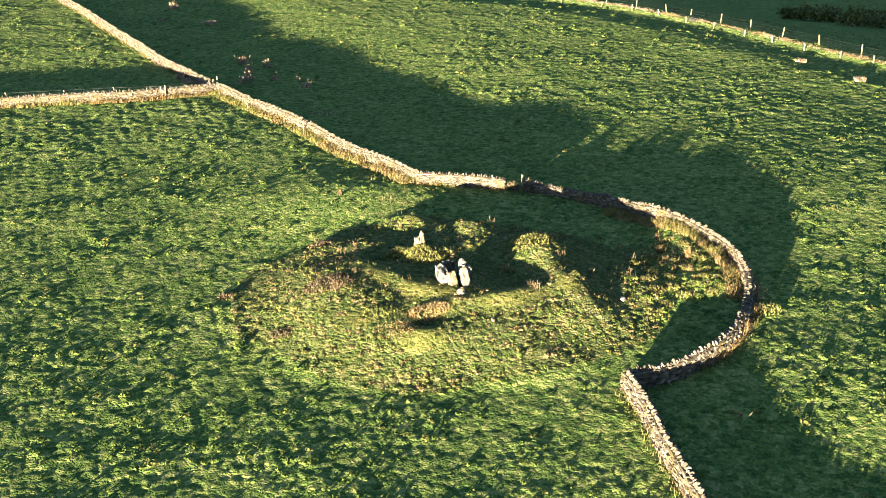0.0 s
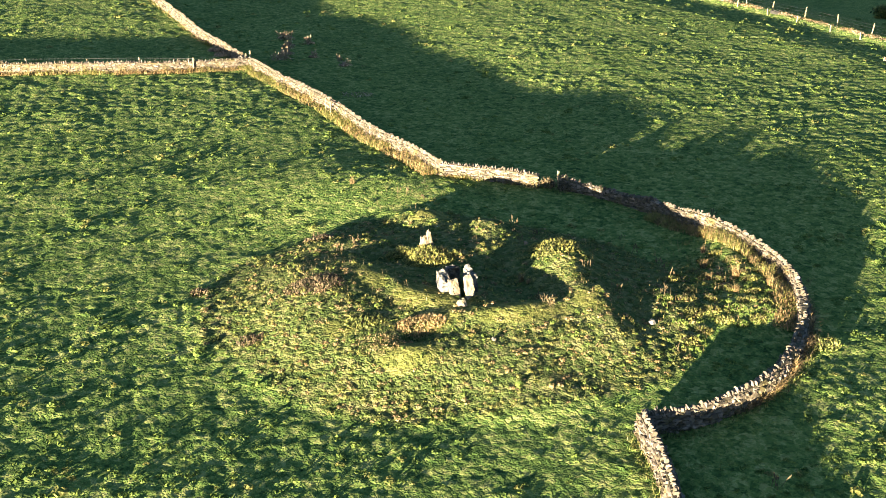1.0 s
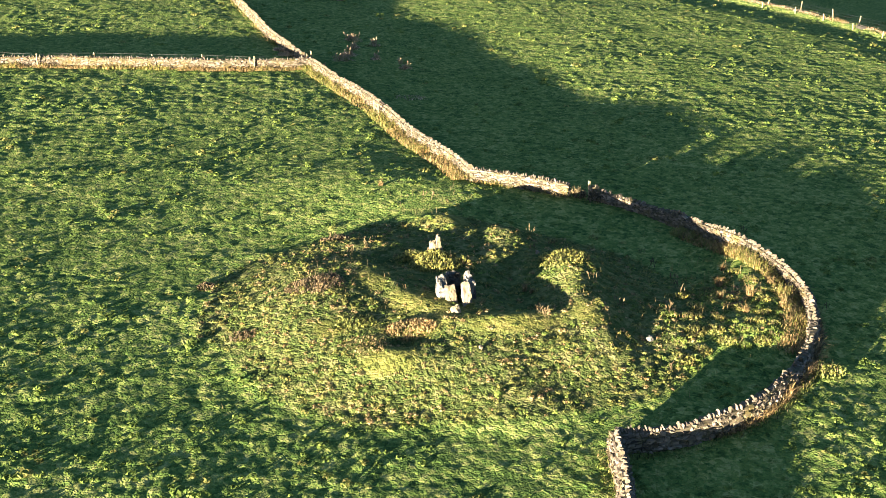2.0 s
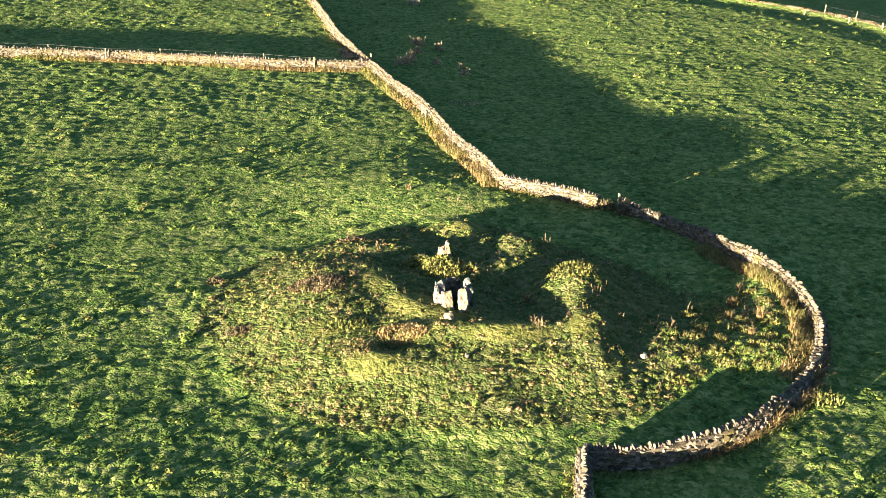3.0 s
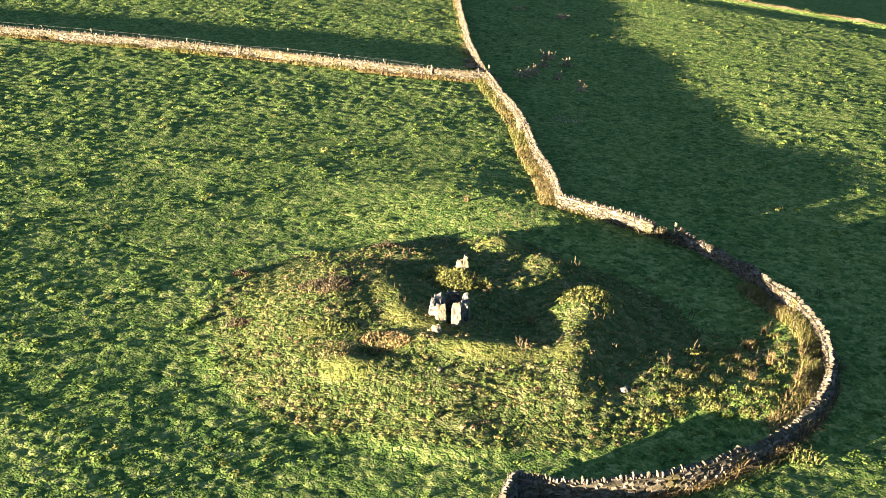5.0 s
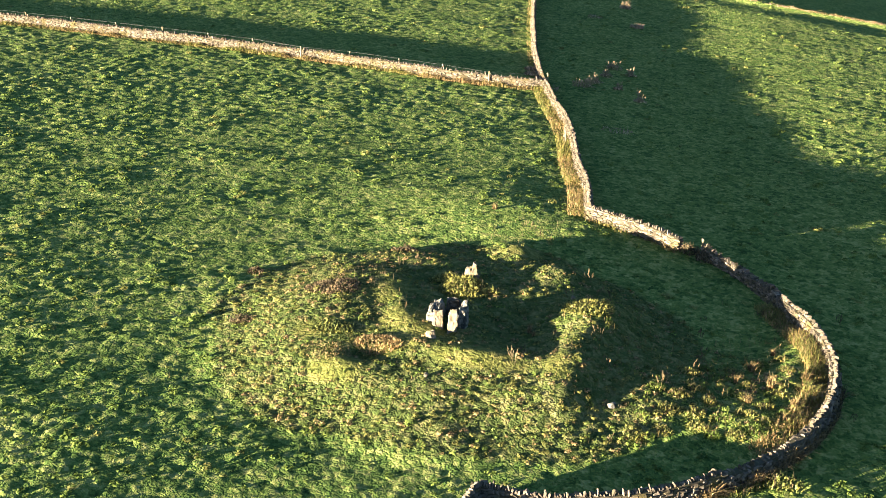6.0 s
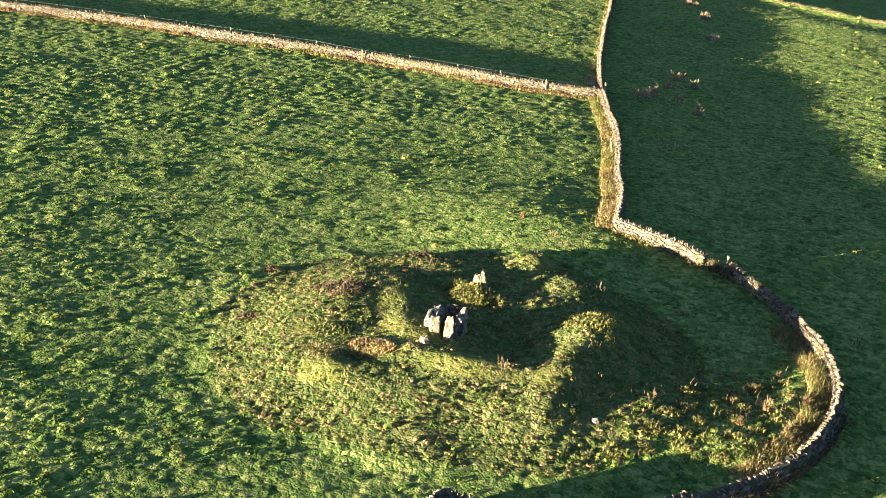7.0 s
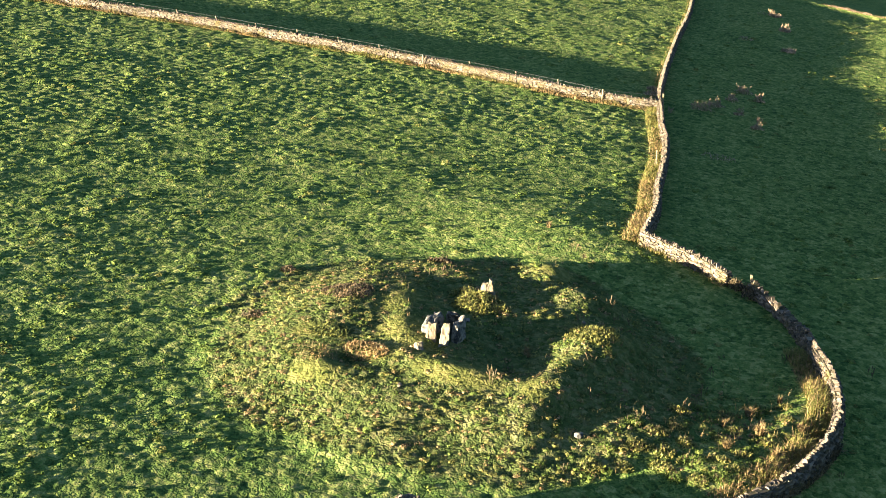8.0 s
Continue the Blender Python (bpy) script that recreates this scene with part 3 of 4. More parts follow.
def strand(points, thick):
    """A wire through points, three-sided."""
    p = np.array(points, float)
    ring = np.array([(0, 0, thick), (0, thick, -thick * 0.6), (0, -thick, -thick * 0.6)])
    ahead = p[-1] - p[0]
    side = np.array([-ahead[1], ahead[0], 0]) / np.hypot(ahead[0], ahead[1])
    v = (p[:, None] + ring[None, :, 2:] * [0, 0, 0] + ring[None, :, 1:2] * side + ring[None, :, 2:] * np.array([0, 0, 1.0]) + ring[None, :, :1] * 0).reshape(-1, 3)
    k = (np.arange(len(p) - 1) * 3)[:, None]
    f = np.concatenate([np.stack([k[:, 0] + a, k[:, 0] + b, k[:, 0] + 3 + b, k[:, 0] + 3 + a], 1) for a, b in ((0, 1), (1, 2), (2, 0))])
    return v, f


def fence(name, places, wide, tall, wires, label, seed, lean=3.0):
    rng = np.random.default_rng(seed)
    thing = anchor(name, *places[0], float(height(*places[0])))
    tagged(thing, label, "fence")
    back = Matrix.Translation(-thing.location)
    shape = post_mesh("post", wide, tall)
    tops = []
    for x, y in places:
        z = float(height(x, y))
        ob = under(new("post", shape), thing)
        ob.matrix_parent_inverse = back
        ob.matrix_basis = pose(x, y, z, rng.normal(0, lean), rng.normal(0, lean), rng.uniform(0, 90)) @ Matrix.Diagonal((1, 1, rng.uniform(0.94, 1.06), 1))
        tops.append((x, y, z))
    for h in wires:
        v, f = strand([(x, y, z + h) for x, y, z in tops], 0.008)
        ob = under(new("wire", mesh_from("wire", v, f, WIRE)), thing)
        ob.matrix_parent_inverse = back
    return thing


fence("wall_fence", [(-84.5, 59.3), (-79.2, 59.6), (-73.7, 60.4), (-67.8, 61.1), (-62.3, 61.6), (-56.5, 61.9), (-50.8, 62.0), (-45.2, 62.1), (-39.9, 62.3), (-33.9, 61.45), (-28.4, 62.2), (-22.5, 61.7), (-17.5, 61.3), (-12.3, 60.45), (-6.9, 62.6)],
      0.12, 1.52, (1.42,), "weathered timber posts with a wire behind the stone wall", 11)
fence("bank_fence", [(61.3, 113.5), (64.2, 108.6), (67.0, 103.3), (68.9, 96.6), (70.1, 91.4), (71.9, 85.6), (73.2, 79.5), (74.2, 73.1), (75.2, 66.0), (76.2, 58.5), (77.3, 52.4), (78.3, 45.0), (79.5, 38.0)],
      0.13, 1.55, (0.45, 0.85, 1.25), "tall pale timber fence posts with wires on the far bank", 12, 5.0)
fence("verge_fence", [(58.4, 114.0), (62.8, 107.5), (65.6, 102.0), (67.3, 96.4), (68.4, 89.6), (69.3, 83.3), (70.4, 76.7), (71.3, 71.2), (72.1, 65.0), (73.4, 59.1), (74.8, 54.3), (75.8, 48.8), (76.8, 43.0), (78.1, 36.0)],
      0.14, 1.05, (0.3, 0.6, 0.9), "short pale timber fence posts along the grassy verge", 13, 3.0)


def lone_post(x, y, tall, label):
    ob = new("fence_post", post_mesh("fence_post", 0.14, tall))
    ob.matrix_world = pose(x, y, float(height(x, y)), 2, -3, 20)
    return tagged(ob, label, "fence post")


lone_post(-6.35, 62.75, 1.75, "stout weathered timber post at the wall junction")
lone_post(11.9, 18.3, 1.35, "pale weathered stake at the gap in the wall")


def step_stile(x, y, turn):
    """Two posts, two rails and a step against the wall."""
    z = float(height(x, y))
    thing = anchor("wooden_stile", x, y, z)
    thing.matrix_world = pose(x, y, z, 0, 0, turn)
    tagged(thing, "small weathered timber hurdle set against the stone wall", "stile")
    for name, cx, cz, sx, sy, sz in (("post", -0.55, 0.65, 0.10, 0.10, 1.4), ("post", 0.55, 0.65, 0.10, 0.10, 1.4), ("rail", 0, 1.15, 1.25, 0.05, 0.10), ("rail", 0, 0.75, 1.25, 0.05, 0.10), ("step", 0, 0.45, 0.9, 0.28, 0.05)):
        bm = bmesh.new()
        bmesh.ops.create_cube(bm, size=1)
        for v in bm.verts:
            v.co = Vector((v.co.x * sx + cx, v.co.y * sy - 0.02, v.co.z * sz + cz))
        bmesh.ops.bevel(bm, geom=bm.edges[:], offset=0.012, segments=1, affect="EDGES")
        part(name, bm, TIMBER, thing)
    return thing


step_stile(-1.25, 42.3, 105)


# ---- loose stones ----
def boulder(name, x, y, size, mat, label, seed, sink=0.3):
    bm = bmesh.new()
    bmesh.ops.create_icosphere(bm, subdivisions=3, radius=0.5)
    off = Vector((seed * 2.3, seed * 4.1, seed * 0.7))
    for v in bm.verts:
        q = v.co.copy()
        v.co += q * 0.5 * noise.noise(q * 2.2 + off) + noise.noise_vector(q * 5 + off) * 0.05
        v.co = Vector((v.co.x * size[0], v.co.y * size[1], v.co.z * size[2]))
    me = bpy.data.meshes.new(name)
    bm.to_mesh(me)
    bm.free()
    me.materials.append(mat)
    ob = new(name, me)
    ob.matrix_world = pose(x, y, ground_z(x, y) + size[2] * (0.5 - sink), 0, 0, seed * 47)
    return tagged(ob, label, "stone")


boulder("boulder", 8.72, -5.40, (0.40, 0.34, 0.34), GREYSLAB, "small white limestone boulder in long grass", 1)
boulder("loose_stone", -0.15, -6.55, (0.28, 0.22, 0.20), SLAB, "small white stone lying in the turf", 2)
boulder("loose_stone", -0.45, 1.95, (0.35, 0.28, 0.22), GREYSLAB, "grey stone lying behind the chamber", 3)
boulder("loose_stone", 5.2, 5.1, (0.30, 0.26, 0.22), SLAB, "pale stone on the grassy lump", 5)


def water_trough(x, y, turn):
    """A low dark trough with a hollow."""
    bm = bmesh.new()
    bmesh.ops.create_cube(bm, size=1)
    top = max(bm.faces, key=lambda f: f.calc_center_median().z)
    bmesh.ops.inset_region(bm, faces=[top], thickness=0.08)
    for v in top.verts:
        v.co.z -= 0.6
    for v in bm.verts:
        v.co = Vector((v.co.x * 1.3, v.co.y * 0.6, v.co.z * 0.45 + 0.2))
    me = bpy.data.meshes.new("water_trough")
    bm.to_mesh(me)
    bm.free()
    me.materials.append(DARKMETAL)
    ob = new("water_trough", me)
    ob.matrix_world = pose(x, y, float(height(x, y)), 0, 0, turn)
    return tagged(ob, "low dark trough on the shaded verge below the fence", "trough")


def dark_material():
    m, nodes, links, bsdf = material("dark_trough")
    colour = ramp(nodes, links, noise_at(nodes, links, 4, 5), [(0.3, (0.012, 0.012, 0.013)), (0.7, (0.045, 0.04, 0.036))])
    links.new(colour, bsdf.inputs["Base Color"])
    bsdf.inputs["Roughness"].default_value = 0.6
    return m


DARKMETAL = dark_material()
water_trough(69.5, 89.5, 100)


# ---- plants ----
def tussock_mesh(name, seed, count, tall, wide, mat, width=0.03, spread=0.75):
    rng = np.random.default_rng(seed)
    a, r = rng.uniform(0, 2 * np.pi, count), wide * np.sqrt(rng.uniform(0, 1, count))
    roots = np.stack([r * np.cos(a), r * np.sin(a), np.full(count, -0.05)], 1)
    return blade_mesh(name, roots, rng.uniform(0.55, 1.1, count) * tall, rng.uniform(0.6, 1.4, count) * width, spread, rng, mat, 0.8)


def plant(name, mesh, x, y, turn, scale, label, category, group=""):
    ob = new(name, mesh)
    ob.matrix_world = pose(x, y, ground_z(x, y), 0, 0, turn) @ Matrix.Diagonal((scale, scale, scale, 1))
    return tagged(ob, label, category, group)


def stalk_mesh(seed, mat):
    """One dead stalk with a seed head."""
    rng = np.random.default_rng(seed)
    bm = bmesh.new()
    lean, tall = rng.uniform(0.1, 0.4), rng.uniform(0.55, 0.85)
    root = Vector((0, 0, -0.05))
    tip = root + Vector((lean, 0.1 * lean, 1)) * tall
    rings = []
    for at, r in ((0, 0.012), (0.6, 0.011), (0.68, 0.03), (0.82, 0.045), (1.0, 0.006)):
        p = root.lerp(tip, at) + Vector((0.06 * at * at, 0, 0))
        rings.append([bm.verts.new(p + Vector((math.cos(j * 2.094) * r, math.sin(j * 2.094) * r, 0))) for j in range(3)])
    for a, b in zip(rings, rings[1:]):
        for j in range(3):
            bm.faces.new((a[j], a[(j + 1) % 3], b[(j + 1) % 3], b[j]))
    me = bpy.data.meshes.new("stalk")
    bm.to_mesh(me)
    bm.free()
    me.materials.append(mat)
    return me


STALKS = [stalk_mesh(70 + k, BROWN) for k in range(6)]
DOCK_STALKS = [stalk_mesh(80 + k, DOCK) for k in range(6)]


def weed(name, x, y, seed, scale, label, group, count=6, shapes=None):
    rng = np.random.default_rng(seed)
    thing = anchor(name, x, y, ground_z(x, y))
    tagged(thing, label, "weed", group)
    for k in range(count):
        ob = under(new("stalk", (shapes or STALKS)[int(rng.integers(6))]), thing)
        px, py = rng.uniform(-0.25, 0.25, 2) * scale
        ob.matrix_basis = pose(px, py, ground_z(x + px, y + py) - ground_z(x, y), 0, 0, rng.uniform(0, 360)) @ Matrix.Scale(scale * rng.uniform(0.7, 1.1), 4)
    return thing


def shrub(name, x, y, size, leaves, mat, label, category, seed, leaf=0.11):
    """A low bush: woody stems and many small leaves through an uneven dome."""
    rng = np.random.default_rng(seed)
    z = ground_z(x, y)
    thing = anchor(name, x, y, z)
    tagged(thing, label, category)
    a, r = rng.uniform(0, 2 * np.pi, leaves), np.sqrt(rng.uniform(0, 1, leaves))
    px, py = size[0] * r * np.cos(a), size[1] * r * np.sin(a)
    dome = size[2] * np.sqrt(np.clip(1 - r**2, 0.05, 1)) * (0.75 + 0.35 * fractal(px + seed * 7, py, 0.5, 2, seed))
    pz = dome * (1 - 0.5 * rng.uniform(0, 1, leaves) ** 2) + np.array(height(px + x, py + y)) - float(height(x, y))
    roots = np.stack([px, py, pz - 0.05], 1)
    me = blade_mesh("leaves", roots, rng.uniform(0.6, 1.3, leaves) * leaf * 1.5, rng.uniform(0.5, 1.1, leaves) * leaf, 1.3, rng, mat)
    tagged(under(new("leaves", me), thing), kind="stuff")
    n = 26
    a, r = rng.uniform(0, 2 * np.pi, n), np.sqrt(rng.uniform(0, 0.8, n))
    px, py = size[0] * r * np.cos(a), size[1] * r * np.sin(a)
    roots = np.stack([px * 0.8, py * 0.8, np.array(height(px * 0.8 + x, py * 0.8 + y)) - float(height(x, y)) - 0.05], 1)
    tagged(under(new("undergrowth", blade_mesh("undergrowth", roots, rng.uniform(0.8, 1.25, n) * size[2], np.full(n, 0.035), 0.5, rng, BROWN, 0.2)), thing), kind="stuff")
    return thing


RUSHES = [tussock_mesh("rush_clump", 60 + k, 220, 0.30, 0.42, DOCK, 0.03, 0.8) for k in range(3)]
STRAW_TUFTS = [tussock_mesh("grass_tussock", 50 + k, 90, 0.62, 0.16, STRAW) for k in range(3)]
for k, (x, y, scale) in enumerate([(16.1, -0.4, 1.3), (15.2, 1.8, 1.1), (17.2, -2.3, 1.1), (16.3, 4.1, 0.8), (15.0, -2.5, 0.9), (14.4, -0.4, 0.75), (17.8, 0.9, 0.9), (-2.7, 20.3, 0.95), (3.55, 0.75, 0.85), (3.85, 0.35, 0.6), (11.6, 18.5, 0.9)]):
    plant("grass_tussock", STRAW_TUFTS[k % 3], x, y, k * 67, scale, "pale dry grass tussock with arching blades", "grass tussock", "dry tussocks")
for k, (x, y, scale) in enumerate([(-1.5, 108.5, 2.4), (-8.6, 137.0, 2.4), (-5.0, 125.5, 2.2), (66.2, 57.5, 1.7), (66.8, 58.3, 1.4), (65.3, 44.9, 1.9), (66.0, 45.8, 1.6), (-9.2, 68.0, 1.8), (-9.8, 70.6, 1.5)]):
    plant("rush_clump", RUSHES[k % 3], x, y, k * 51, scale, "broad clump of tan rushes in pasture", "rush clump", "rush clumps")
WEED_SPOTS = [(3.4, -3.6), (0.6, 17.1), (1.5, 16.1), (0.1, 17.6), (5.55, 8.9), (6.9, 8.1), (6.4, 7.2), (12.4, 5.3), (12.5, 1.4), (10.8, -2.4), (12.5, 7.7), (12.3, 0.0), (5.0, 5.4), (17.5, 10.0),
              (-4.6, 7.7), (-5.7, 7.1), (3.6, -1.9), (3.7, -4.0), (12.6, 2.4), (-6.5, 11.4), (20.0, -1.6), (20.0, 10.3), (15.7, 9.5), (11.4, 18.9), (8.0, -2.0), (7.3, 0.6), (9.0, -8.0), (7.9, -19.8)]
for k, (x, y) in enumerate(WEED_SPOTS):
    weed("dead_weed", x, y, k + 300, 0.7 + 0.35 * ((k * 37) % 10) / 10, "brown dead weed stalks with seed heads", "dead weeds")
for k, (x, y, scale) in enumerate([(-2.7, 65.7, 1.5), (-3.5, 65.3, 1.5), (-2.0, 68.5, 1.4), (-2.4, 67.2, 1.3), (-1.3, 72.7, 1.4), (-0.9, 77.4, 1.6), (-1.5, 78.2, 1.4), (1.2, 75.0, 1.5), (0.7, 67.0, 1.3), (3.5, 62.3, 1.3), (3.2, 64.6, 1.2), (-5.2, 61.5, 1.0), (-5.0, 126.0, 1.6), (-9.3, 137.3, 1.7)]):
    weed("dead_dock", x, y, k + 400, 0.88 * scale, "tall reddish dead dock stalks in shaded pasture", "dead docks", 20, DOCK_STALKS)

shrub("low_shrub", -0.9, 4.2, (1.55, 1.35, 0.50), 1700, OLIVE, "olive green low scrub around the upright stones", "shrub", 1, 0.075)
shrub("low_shrub", -2.4, 5.5, (0.8, 0.6, 0.45), 300, OLIVE, "olive green low scrub", "shrub", 2)
shrub("low_shrub", 0.75, 4.3, (0.4, 0.35, 0.35), 120, OLIVE, "small olive green shrub", "shrub", 3)
shrub("bracken_patch", -7.9, 1.5, (1.7, 1.3, 0.22), 900, BROWN, "rusty brown dead bracken patch on the mound", "bracken", 4, 0.085)
shrub("bracken_patch", -3.3, -4.3, (1.3, 0.75, 0.36), 800, STRAW, "tan scrub filling a small hollow", "shrub", 5, 0.075)
shrub("bracken_patch", -5.9, -3.3, (1.1, 0.7, 0.2), 260, SHRUB, "dark low scrub on the mound", "shrub", 6)
shrub("bracken_patch", -5.6, -5.6, (1.4, 1.0, 0.18), 260, STRAW, "thin withered scrub over the southern shoulder of the mound", "shrub", 22, 0.06)
shrub("bracken_patch", -6.4, 10.6, (1.0, 0.45, 0.40), 240, BROWN, "brown dead scrub on the rim of the mound", "bracken", 7)
shrub("bracken_patch", -13.9, 4.4, (0.5, 0.4, 0.30), 110, BROWN, "rusty dead bracken tuft at the mound edge", "bracken", 8)
shrub("bracken_patch", -11.7, -2.5, (0.7, 0.5, 0.20), 110, BROWN, "rusty dead bracken tuft at the mound edge", "bracken", 9)
shrub("low_shrub", 6.3, 3.4, (1.5, 1.3, 0.30), 420, ROUGH, "tawny rough growth on a grassy lump", "shrub", 10)
shrub("wall_scrub", 12.3, 17.3, (0.9, 0.5, 0.75), 240, BROWN, "brown dead scrub over the slumped wall end", "shrub", 11)
shrub("wall_scrub", 11.0, 18.1, (0.6, 0.5, 0.85), 260, BROWN, "brown dead scrub at the wall end by the gap", "shrub", 12)
shrub("wall_scrub", 16.6, -8.9, (0.9, 0.7, 0.6), 260, SHRUB, "tawny scrub against the outside of the ring wall", "shrub", 13)


for k, (x, y) in enumerate([(16.6, 3.3), (15.4, 2.1), (14.7, -2.0), (14.9, -3.9), (13.5, -6.1), (14.5, -5.9), (12.2, -0.2), (13.6, -0.2), (17.7, -0.3), (16.5, -1.2), (15.4, -5.3), (11.8, -3.0), (12.5, -2.1), (10.6, -2.9), (11.4, -4.7), (12.5, -4.5), (10.2, -5.6), (11.2, -6.4), (12.8, -5.6), (13.9, -4.6), (13.2, -3.2), (15.8, -2.9), (16.9, -3.4), (14.2, 0.9), (15.0, -0.6), (12.9, 0.8), (16.0, -4.5), (10.0, -7.2), (15.6, 2.9), (16.9, 1.7)]):
    r = 0.34 + 0.05 * (k * 5 % 4)
    shrub("herb_clump", x, y, (r * 1.3, r, 0.26), 150, (OLIVE, GRASS, ROUGH)[k % 3], "leafy yellow-green herb clump in the rough grass", "plant", 60 + k, 0.07)

for k, (x, y, a, h) in enumerate([(-2.9, 65.6, 1.3, 0.7), (-2.1, 68.3, 1.0, 0.7), (-1.3, 72.6, 0.8, 0.7), (-1.1, 77.7, 1.1, 0.8), (1.2, 74.8, 0.7, 0.8), (0.7, 66.8, 0.6, 0.5), (3.5, 62.4, 0.8, 0.6), (2.7, 49.4, 1.6, 0.25), (-8.0, 111.8, 1.2, 0.6), (-9.3, 137.3, 2.2, 0.6)]):
    shrub("dock_clump", x, y, (a, a * 0.7, 0.75 * h), 90, DOCK, "reddish brown dead dock clump in shaded pasture", "weed", 40 + k, 0.11)


def wall_foot_grass(points, span, side, seed, name, label, mats, density=34, tall=0.42, out=(0.25, 0.9)):
    """Long grass along the foot of a wall. side: 1 is to the left of its direction."""
    rng = np.random.default_rng(seed)
    _, _, _, total, line = curve_points(points, 0.25)
    a, b = span[0], min(span[1], total)
    n = int((b - a) * density)
    q = rng.uniform(a, b, n)
    p, ahead = at_run(line, q)
    away = out[0] + (out[1] - out[0]) * rng.uniform(0, 1, n) ** 1.6
    left = np.stack([-ahead[:, 1], ahead[:, 0]], 1) * side
    xy = p + left * away[:, None]
    keep = lattice(q / 1.7, q * 0 + seed, 9) + rng.uniform(-1, 1, n) > -0.5
    q, xy, away = q[keep], xy[keep], away[keep]
    n = len(q)
    roots = np.c_[xy, height(xy[:, 0], xy[:, 1]) + 0.0]
    lengths = rng.uniform(0.5, 1.25, n) * tall * (0.75 + 0.45 * lattice(q / 1.3, q * 0 + seed, 8))
    pick = rng.uniform(0, 1, n) + 0.5 * lattice(q / 4.0, q * 0 + seed, 6)
    for j, mat in enumerate(mats):
        chosen = (pick < 0.5) if j else (pick >= 0.5)
        if chosen.any():
            me = blade_mesh(name, roots[chosen], lengths[chosen], rng.uniform(0.015, 0.045, int(chosen.sum())), 0.95, rng, mat, 0.9)
            tagged(new(name, me), label, "grass", kind="stuff")


wall_foot_grass(LINE_NORTH, (60, 400), -1, 21, "dry_grass", "long dry grass along the foot of the wall", (STRAW, OLIVE), 260, 0.58, (0.3, 1.2))
wall_foot_grass(LINE_FIELD, (0, 60), -1, 22, "dry_grass", "long golden dry grass along the foot of the wall", (STRAW, ROUGH), 300, 0.70, (0.22, 1.5))
wall_foot_grass(LINE_FAR, (0, 100), 1, 23, "dry_grass", "dry grass along the foot of the wall", (STRAW, ROUGH), 40, 0.5)
wall_foot_grass(LINE_GAP, (0, 20), -1, 24, "dry_grass", "tawny grass along the foot of the wall", (STRAW, ROUGH), 120, 0.45, (0.22, 0.8))
wall_foot_grass(LINE_RING, (8, 28), -1, 25, "dry_grass", "golden dry grass banked against the inside of the ring wall", (STRAW, ROUGH), 620, 0.66, (0.22, 1.5))
wall_foot_grass(LINE_RING, (27, 50), 1, 26, "rough_grass", "tawny grass outside the ring wall", (SHRUB, BROWN), 110, 0.4, (0.25, 0.9))
wall_foot_grass(LINE_RING, (19, 38), 1, 29, "dead_bracken", "brown dead bracken and grass against the outside of the ring wall", (BROWN, STRAW), 300, 0.75, (0.2, 0.5))
wall_foot_grass(LINE_SOUTH, (0, 22), -1, 27, "dry_grass", "dry grass along the foot of the wall", (STRAW, ROUGH), 50, 0.45, (0.2, 0.8))
wall_foot_grass(BANK, (20, 170), -1, 28, "dry_grass", "long tan grass on the boundary bank", (STRAW, DOCK), 170, 0.4, (-0.4, 0.8))


def scattered_stems(name, label, centre, size, count, seed, mat, tall):
    """Thin dead stems standing apart in the grass."""
    rng = np.random.default_rng(seed)
    x, y = centre[0] + rng.normal(0, size[0], count), centre[1] + rng.normal(0, size[1], count)
    roots = np.stack([x, y, height(x, y)], 1)
    me = blade_mesh(name, roots, rng.uniform(0.5, 1.2, count) * tall, rng.uniform(0.010, 0.018, count), 0.9, rng, mat, 0.8)
    return tagged(new(name, me), label, "grass", kind="stuff")


scattered_stems("dry_stems", "thin dead straw stems across the shaded flank of the mound", (9.5, -1.0), (2.6, 4.5), 260, 31, STRAW, 0.55)
scattered_stems("dry_stems", "thin dead straw stems over the mound", (-1.0, 1.0), (5.5, 5.0), 260, 32, STRAW, 0.4)
scattered_stems("dry_stems", "thin dead straw stems inside the ring wall", (15.0, 1.5), (1.8, 3.5), 240, 33, STRAW, 0.6)
scattered_stems("dead_stems", "brown dead stems among the scrub on the mound", (-7.2, 2.0), (1.6, 2.2), 160, 34, BROWN, 0.45)
scattered_stems("dead_stems", "brown dead stems on the northern rim of the mound", (0.5, 15.5), (2.5, 1.8), 90, 35, BROWN, 0.5)


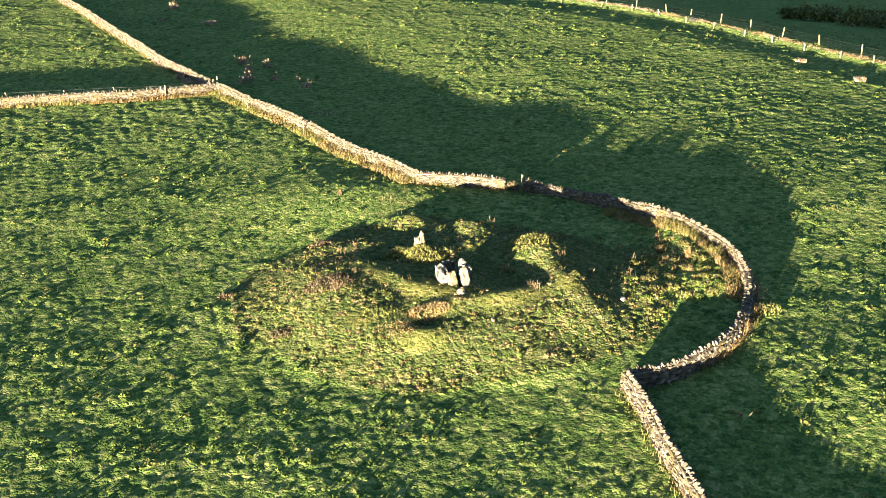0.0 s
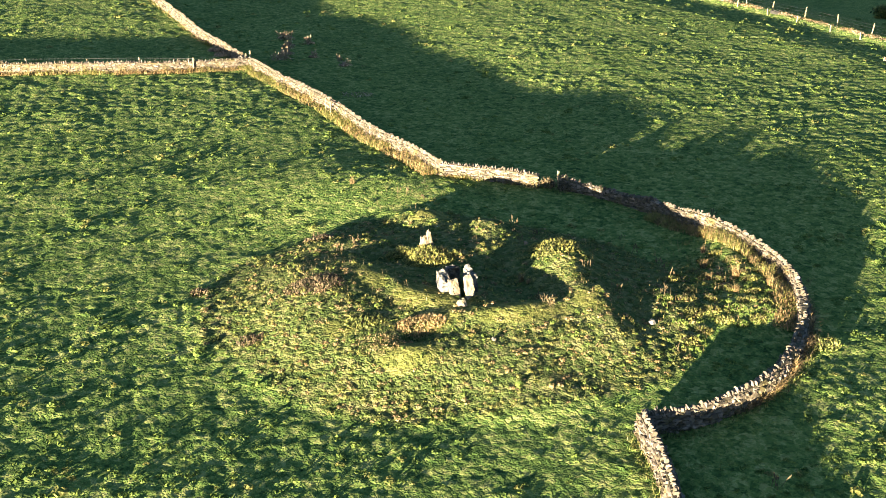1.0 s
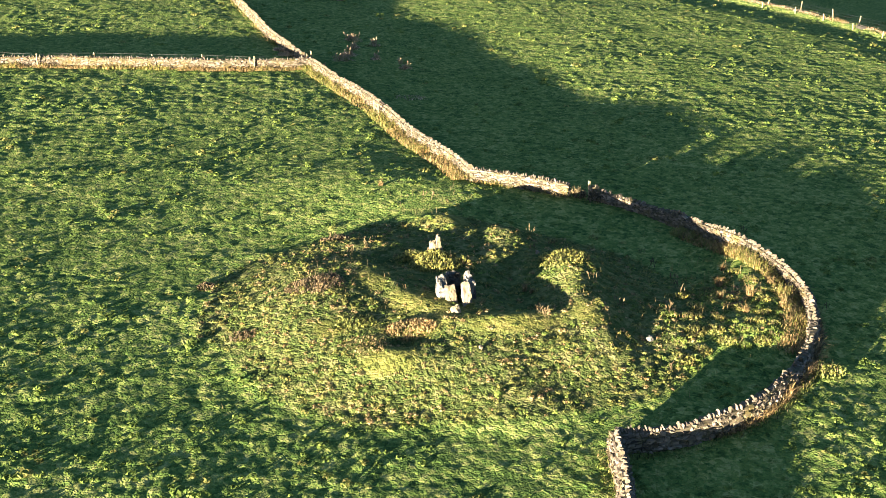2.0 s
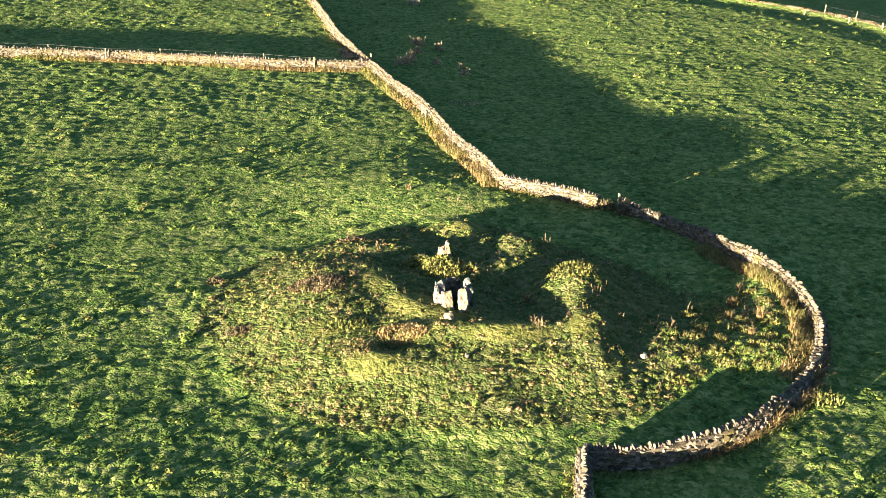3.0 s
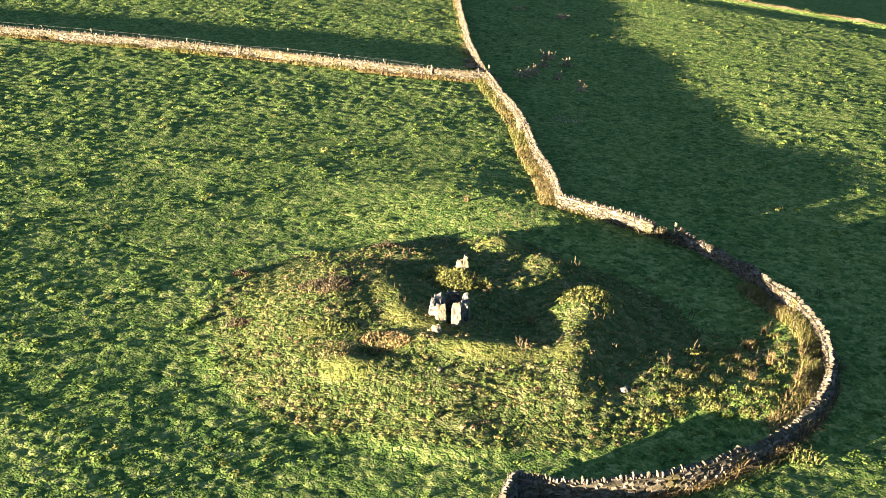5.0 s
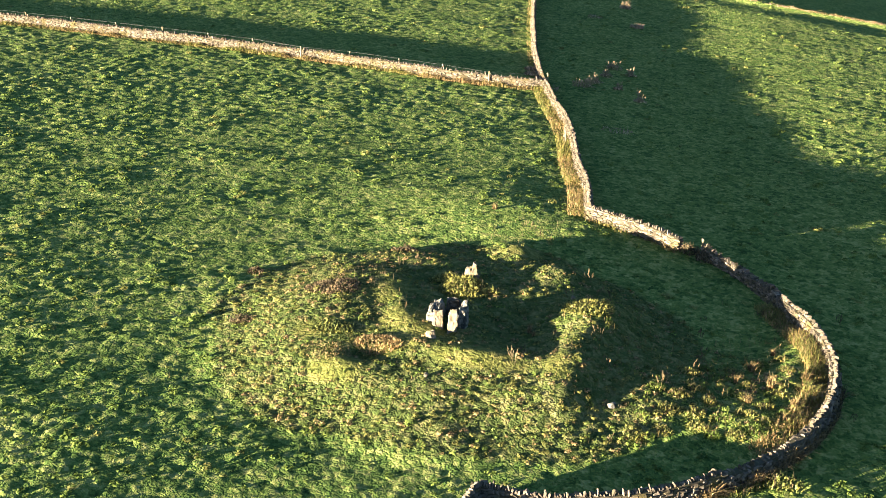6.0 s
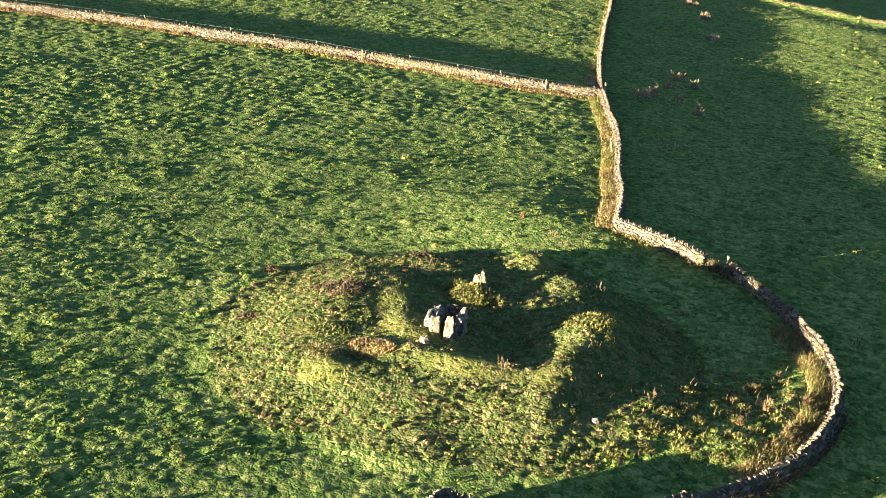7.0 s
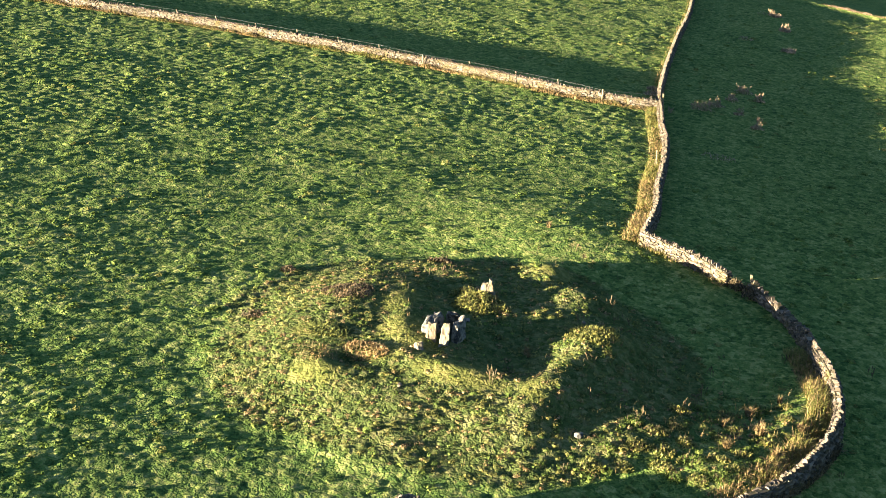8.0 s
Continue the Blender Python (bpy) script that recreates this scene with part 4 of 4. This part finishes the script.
def far_wood(seed):
    """A dark wood beyond the far field: uneven crowns of small leaves down to the ground, on trunks."""
    rng = np.random.default_rng(seed)
    spots = [(x, y) for x, y in zip(rng.uniform(150, 185, 80), rng.uniform(60, 185, 80))]
    roots, sizes, trunks = [], [], []
    for x, y in spots:
        z, tall = float(height(x, y)), rng.uniform(2.6, 4.2)
        n = 260
        u = rng.normal(0, 1, (n, 3))
        u /= np.linalg.norm(u, axis=1)[:, None]
        r = (0.55 + 0.45 * rng.uniform(0, 1, n))[:, None] * (1 + 0.35 * np.sin(u[:, :1] * 5 + x) * np.cos(u[:, 1:2] * 4 + y))
        roots.append(np.array([x, y, z + tall * 0.5]) + u * r * [2.6, 2.6, tall * 0.5])
        sizes.append(rng.uniform(0.35, 0.8, n))
        trunks.append((x, y, z))
    roots, sizes = np.concatenate(roots), np.concatenate(sizes)
    wood = anchor("far_wood", 167, 120, float(height(167, 120)))
    tagged(wood, "dark leafy wood in shade beyond the far field", "wood", kind="stuff")
    back = Matrix.Translation(-wood.location)
    ob = tagged(under(new("foliage", blade_mesh("foliage", roots, sizes, sizes * 0.9, 1.4, rng, SHRUB)), wood), kind="stuff")
    ob.matrix_parent_inverse = back
    v, f = boxes(np.array(trunks) + [0, 0, 1.2], np.tile([1.0, 0, 0], (len(trunks), 1)), np.tile([0, 0, 1.0], (len(trunks), 1)), np.tile([0.3, 0.3, 3.0], (len(trunks), 1)), rng, 0.1)
    ob = tagged(under(new("trunks", mesh_from("trunks", v, f, TIMBER)), wood), kind="stuff")
    ob.matrix_parent_inverse = back
    return wood


far_wood(61)

# ---- sward ----
VIEW = [(-40, -31), (24, -31), (42, 0), (86, 36), (118, 60), (116, 105), (74, 118), (40, 142), (20, 158), (-25, 150), (-112, 66), (-60, 10)]


def inside(x, y, ring):
    hit = np.zeros(len(x), bool)
    for (ax, ay), (bx, by) in zip(ring, ring[1:] + ring[:1]):
        if ay != by:
            hit ^= ((ay > y) != (by > y)) & (x < (bx - ax) * (y - ay) / (by - ay) + ax)
    return hit


def near_line(x, y, points, limit):
    best = np.full(len(x), 1e9)
    for (ax, ay), (bx, by) in zip(points, points[1:]):
        dx, dy = bx - ax, by - ay
        t = np.clip(((x - ax) * dx + (y - ay) * dy) / (dx * dx + dy * dy), 0, 1)
        best = np.minimum(best, np.hypot(x - ax - t * dx, y - ay - t * dy))
    return best < limit


def build_sward(total, leaves, seed):
    """Leafy clumps over the turf, each a small dome of broad leaves; fewer and larger with the distance north."""
    rng = np.random.default_rng(seed)
    reach = math.log(233 / 44)
    v = rng.uniform(0, 1, total) ** 1.15 * reach
    wide = 44 * np.exp(v)
    x, y = rng.uniform(-1, 1, total) * wide, wide - 75
    keep = inside(x, y, VIEW) & (np.hypot((x + 0.5) / 0.75, (y + 0.7) / 1.35) > 1)
    lush = lushness(x, y)
    m = on_mound(x, y)
    moss = mossy(x, y)
    keep &= rng.uniform(0, 1, total) < np.where(m > 0.3, 0.55, 0.025 + 0.11 * smooth(0.4, 0.8, lush)) * (1 - 0.8 * moss)
    for line in (LINE_NORTH, LINE_FAR, LINE_FIELD, LINE_GAP, LINE_RING, LINE_SOUTH):
        keep[keep] = ~near_line(x[keep], y[keep], line, 0.42)
    x, y, wide, lush, m, moss = x[keep], y[keep], wide[keep], lush[keep], m[keep], moss[keep]
    n = len(x)
    tall = rng.uniform(0, 1, n) < 0.02 + 0.06 * smooth(0.55, 0.9, lush)
    radius = (0.12 + 0.14 * rng.uniform(0, 1, n) ** 1.5 + 0.05 * lush) * (wide / 75) ** 0.6 * np.where(tall, 1.35, 1.0) * (1 - 0.3 * m)
    rise = radius * rng.uniform(0.08, 0.22, n) * np.where(tall, 2.2, 1.0) * (1 + m)
    foot = np.stack([x, y, height(x, y) + turf(x, y) + 0.1 * rise], 1)
    tone = rng.uniform(0, 1, n) * 0.45 + 0.55 * (0.5 + 0.5 * fractal(x, y, 0.9, 3, 81, 0.6))
    yellow = (tone < 0.27 + 0.24 * m) | (tall & (rng.uniform(0, 1, n) < 0.45))
    brown = (tone > 0.66 - 0.05 * m) & (m > 0.3) & ~yellow
    groups = (("grass", GRASS, ~yellow & ~brown, "short leafy clumps of green pasture grass"), ("rough_grass", ROUGH, yellow, "yellowed leafy clumps over the mound and in the pasture"), ("withered_grass", STRAW, brown, "withered brown growth among the clumps of the mound"))
    for name, mat, chosen, label in groups:
        k = int(chosen.sum())
        around = rng.uniform(0, 2 * np.pi, (k, leaves)) + np.arange(leaves) * 2.4
        lift = np.sqrt(np.clip((np.arange(leaves) + rng.uniform(0, 1, (k, leaves))) / leaves, 0, 1))
        flat = np.sqrt(1 - 0.92 * lift * lift)
        way = np.stack([np.cos(around) * flat, np.sin(around) * flat, lift], 2)
        scale = np.stack([radius[chosen], radius[chosen], rise[chosen]], 1)[:, None]
        spot = (foot[chosen][:, None] + way * scale).reshape(-1, 3)
        facing = (way * [0.8, 0.8, 1.0] + rng.normal(0, 0.22, way.shape)).reshape(-1, 3)
        facing /= np.linalg.norm(facing, axis=1)[:, None]
        along = np.cross(facing, rng.normal(0, 1, facing.shape))
        along /= np.linalg.norm(along, axis=1)[:, None]
        across = np.cross(facing, along)
        size = (np.repeat(radius[chosen], leaves) * rng.uniform(0.26, 0.44, k * leaves))[:, None]
        corners = np.stack([spot - along * size, spot + along * size * 0.6 + across * size * 0.85, spot + along * size * 0.6 - across * size * 0.85], 1)
        v = corners.reshape(-1, 3)
        tagged(new(name, mesh_from(name, v, np.arange(len(v)).reshape(-1, 3), mat)), label, "grass", kind="stuff")


build_sward(170000, 14, 99)
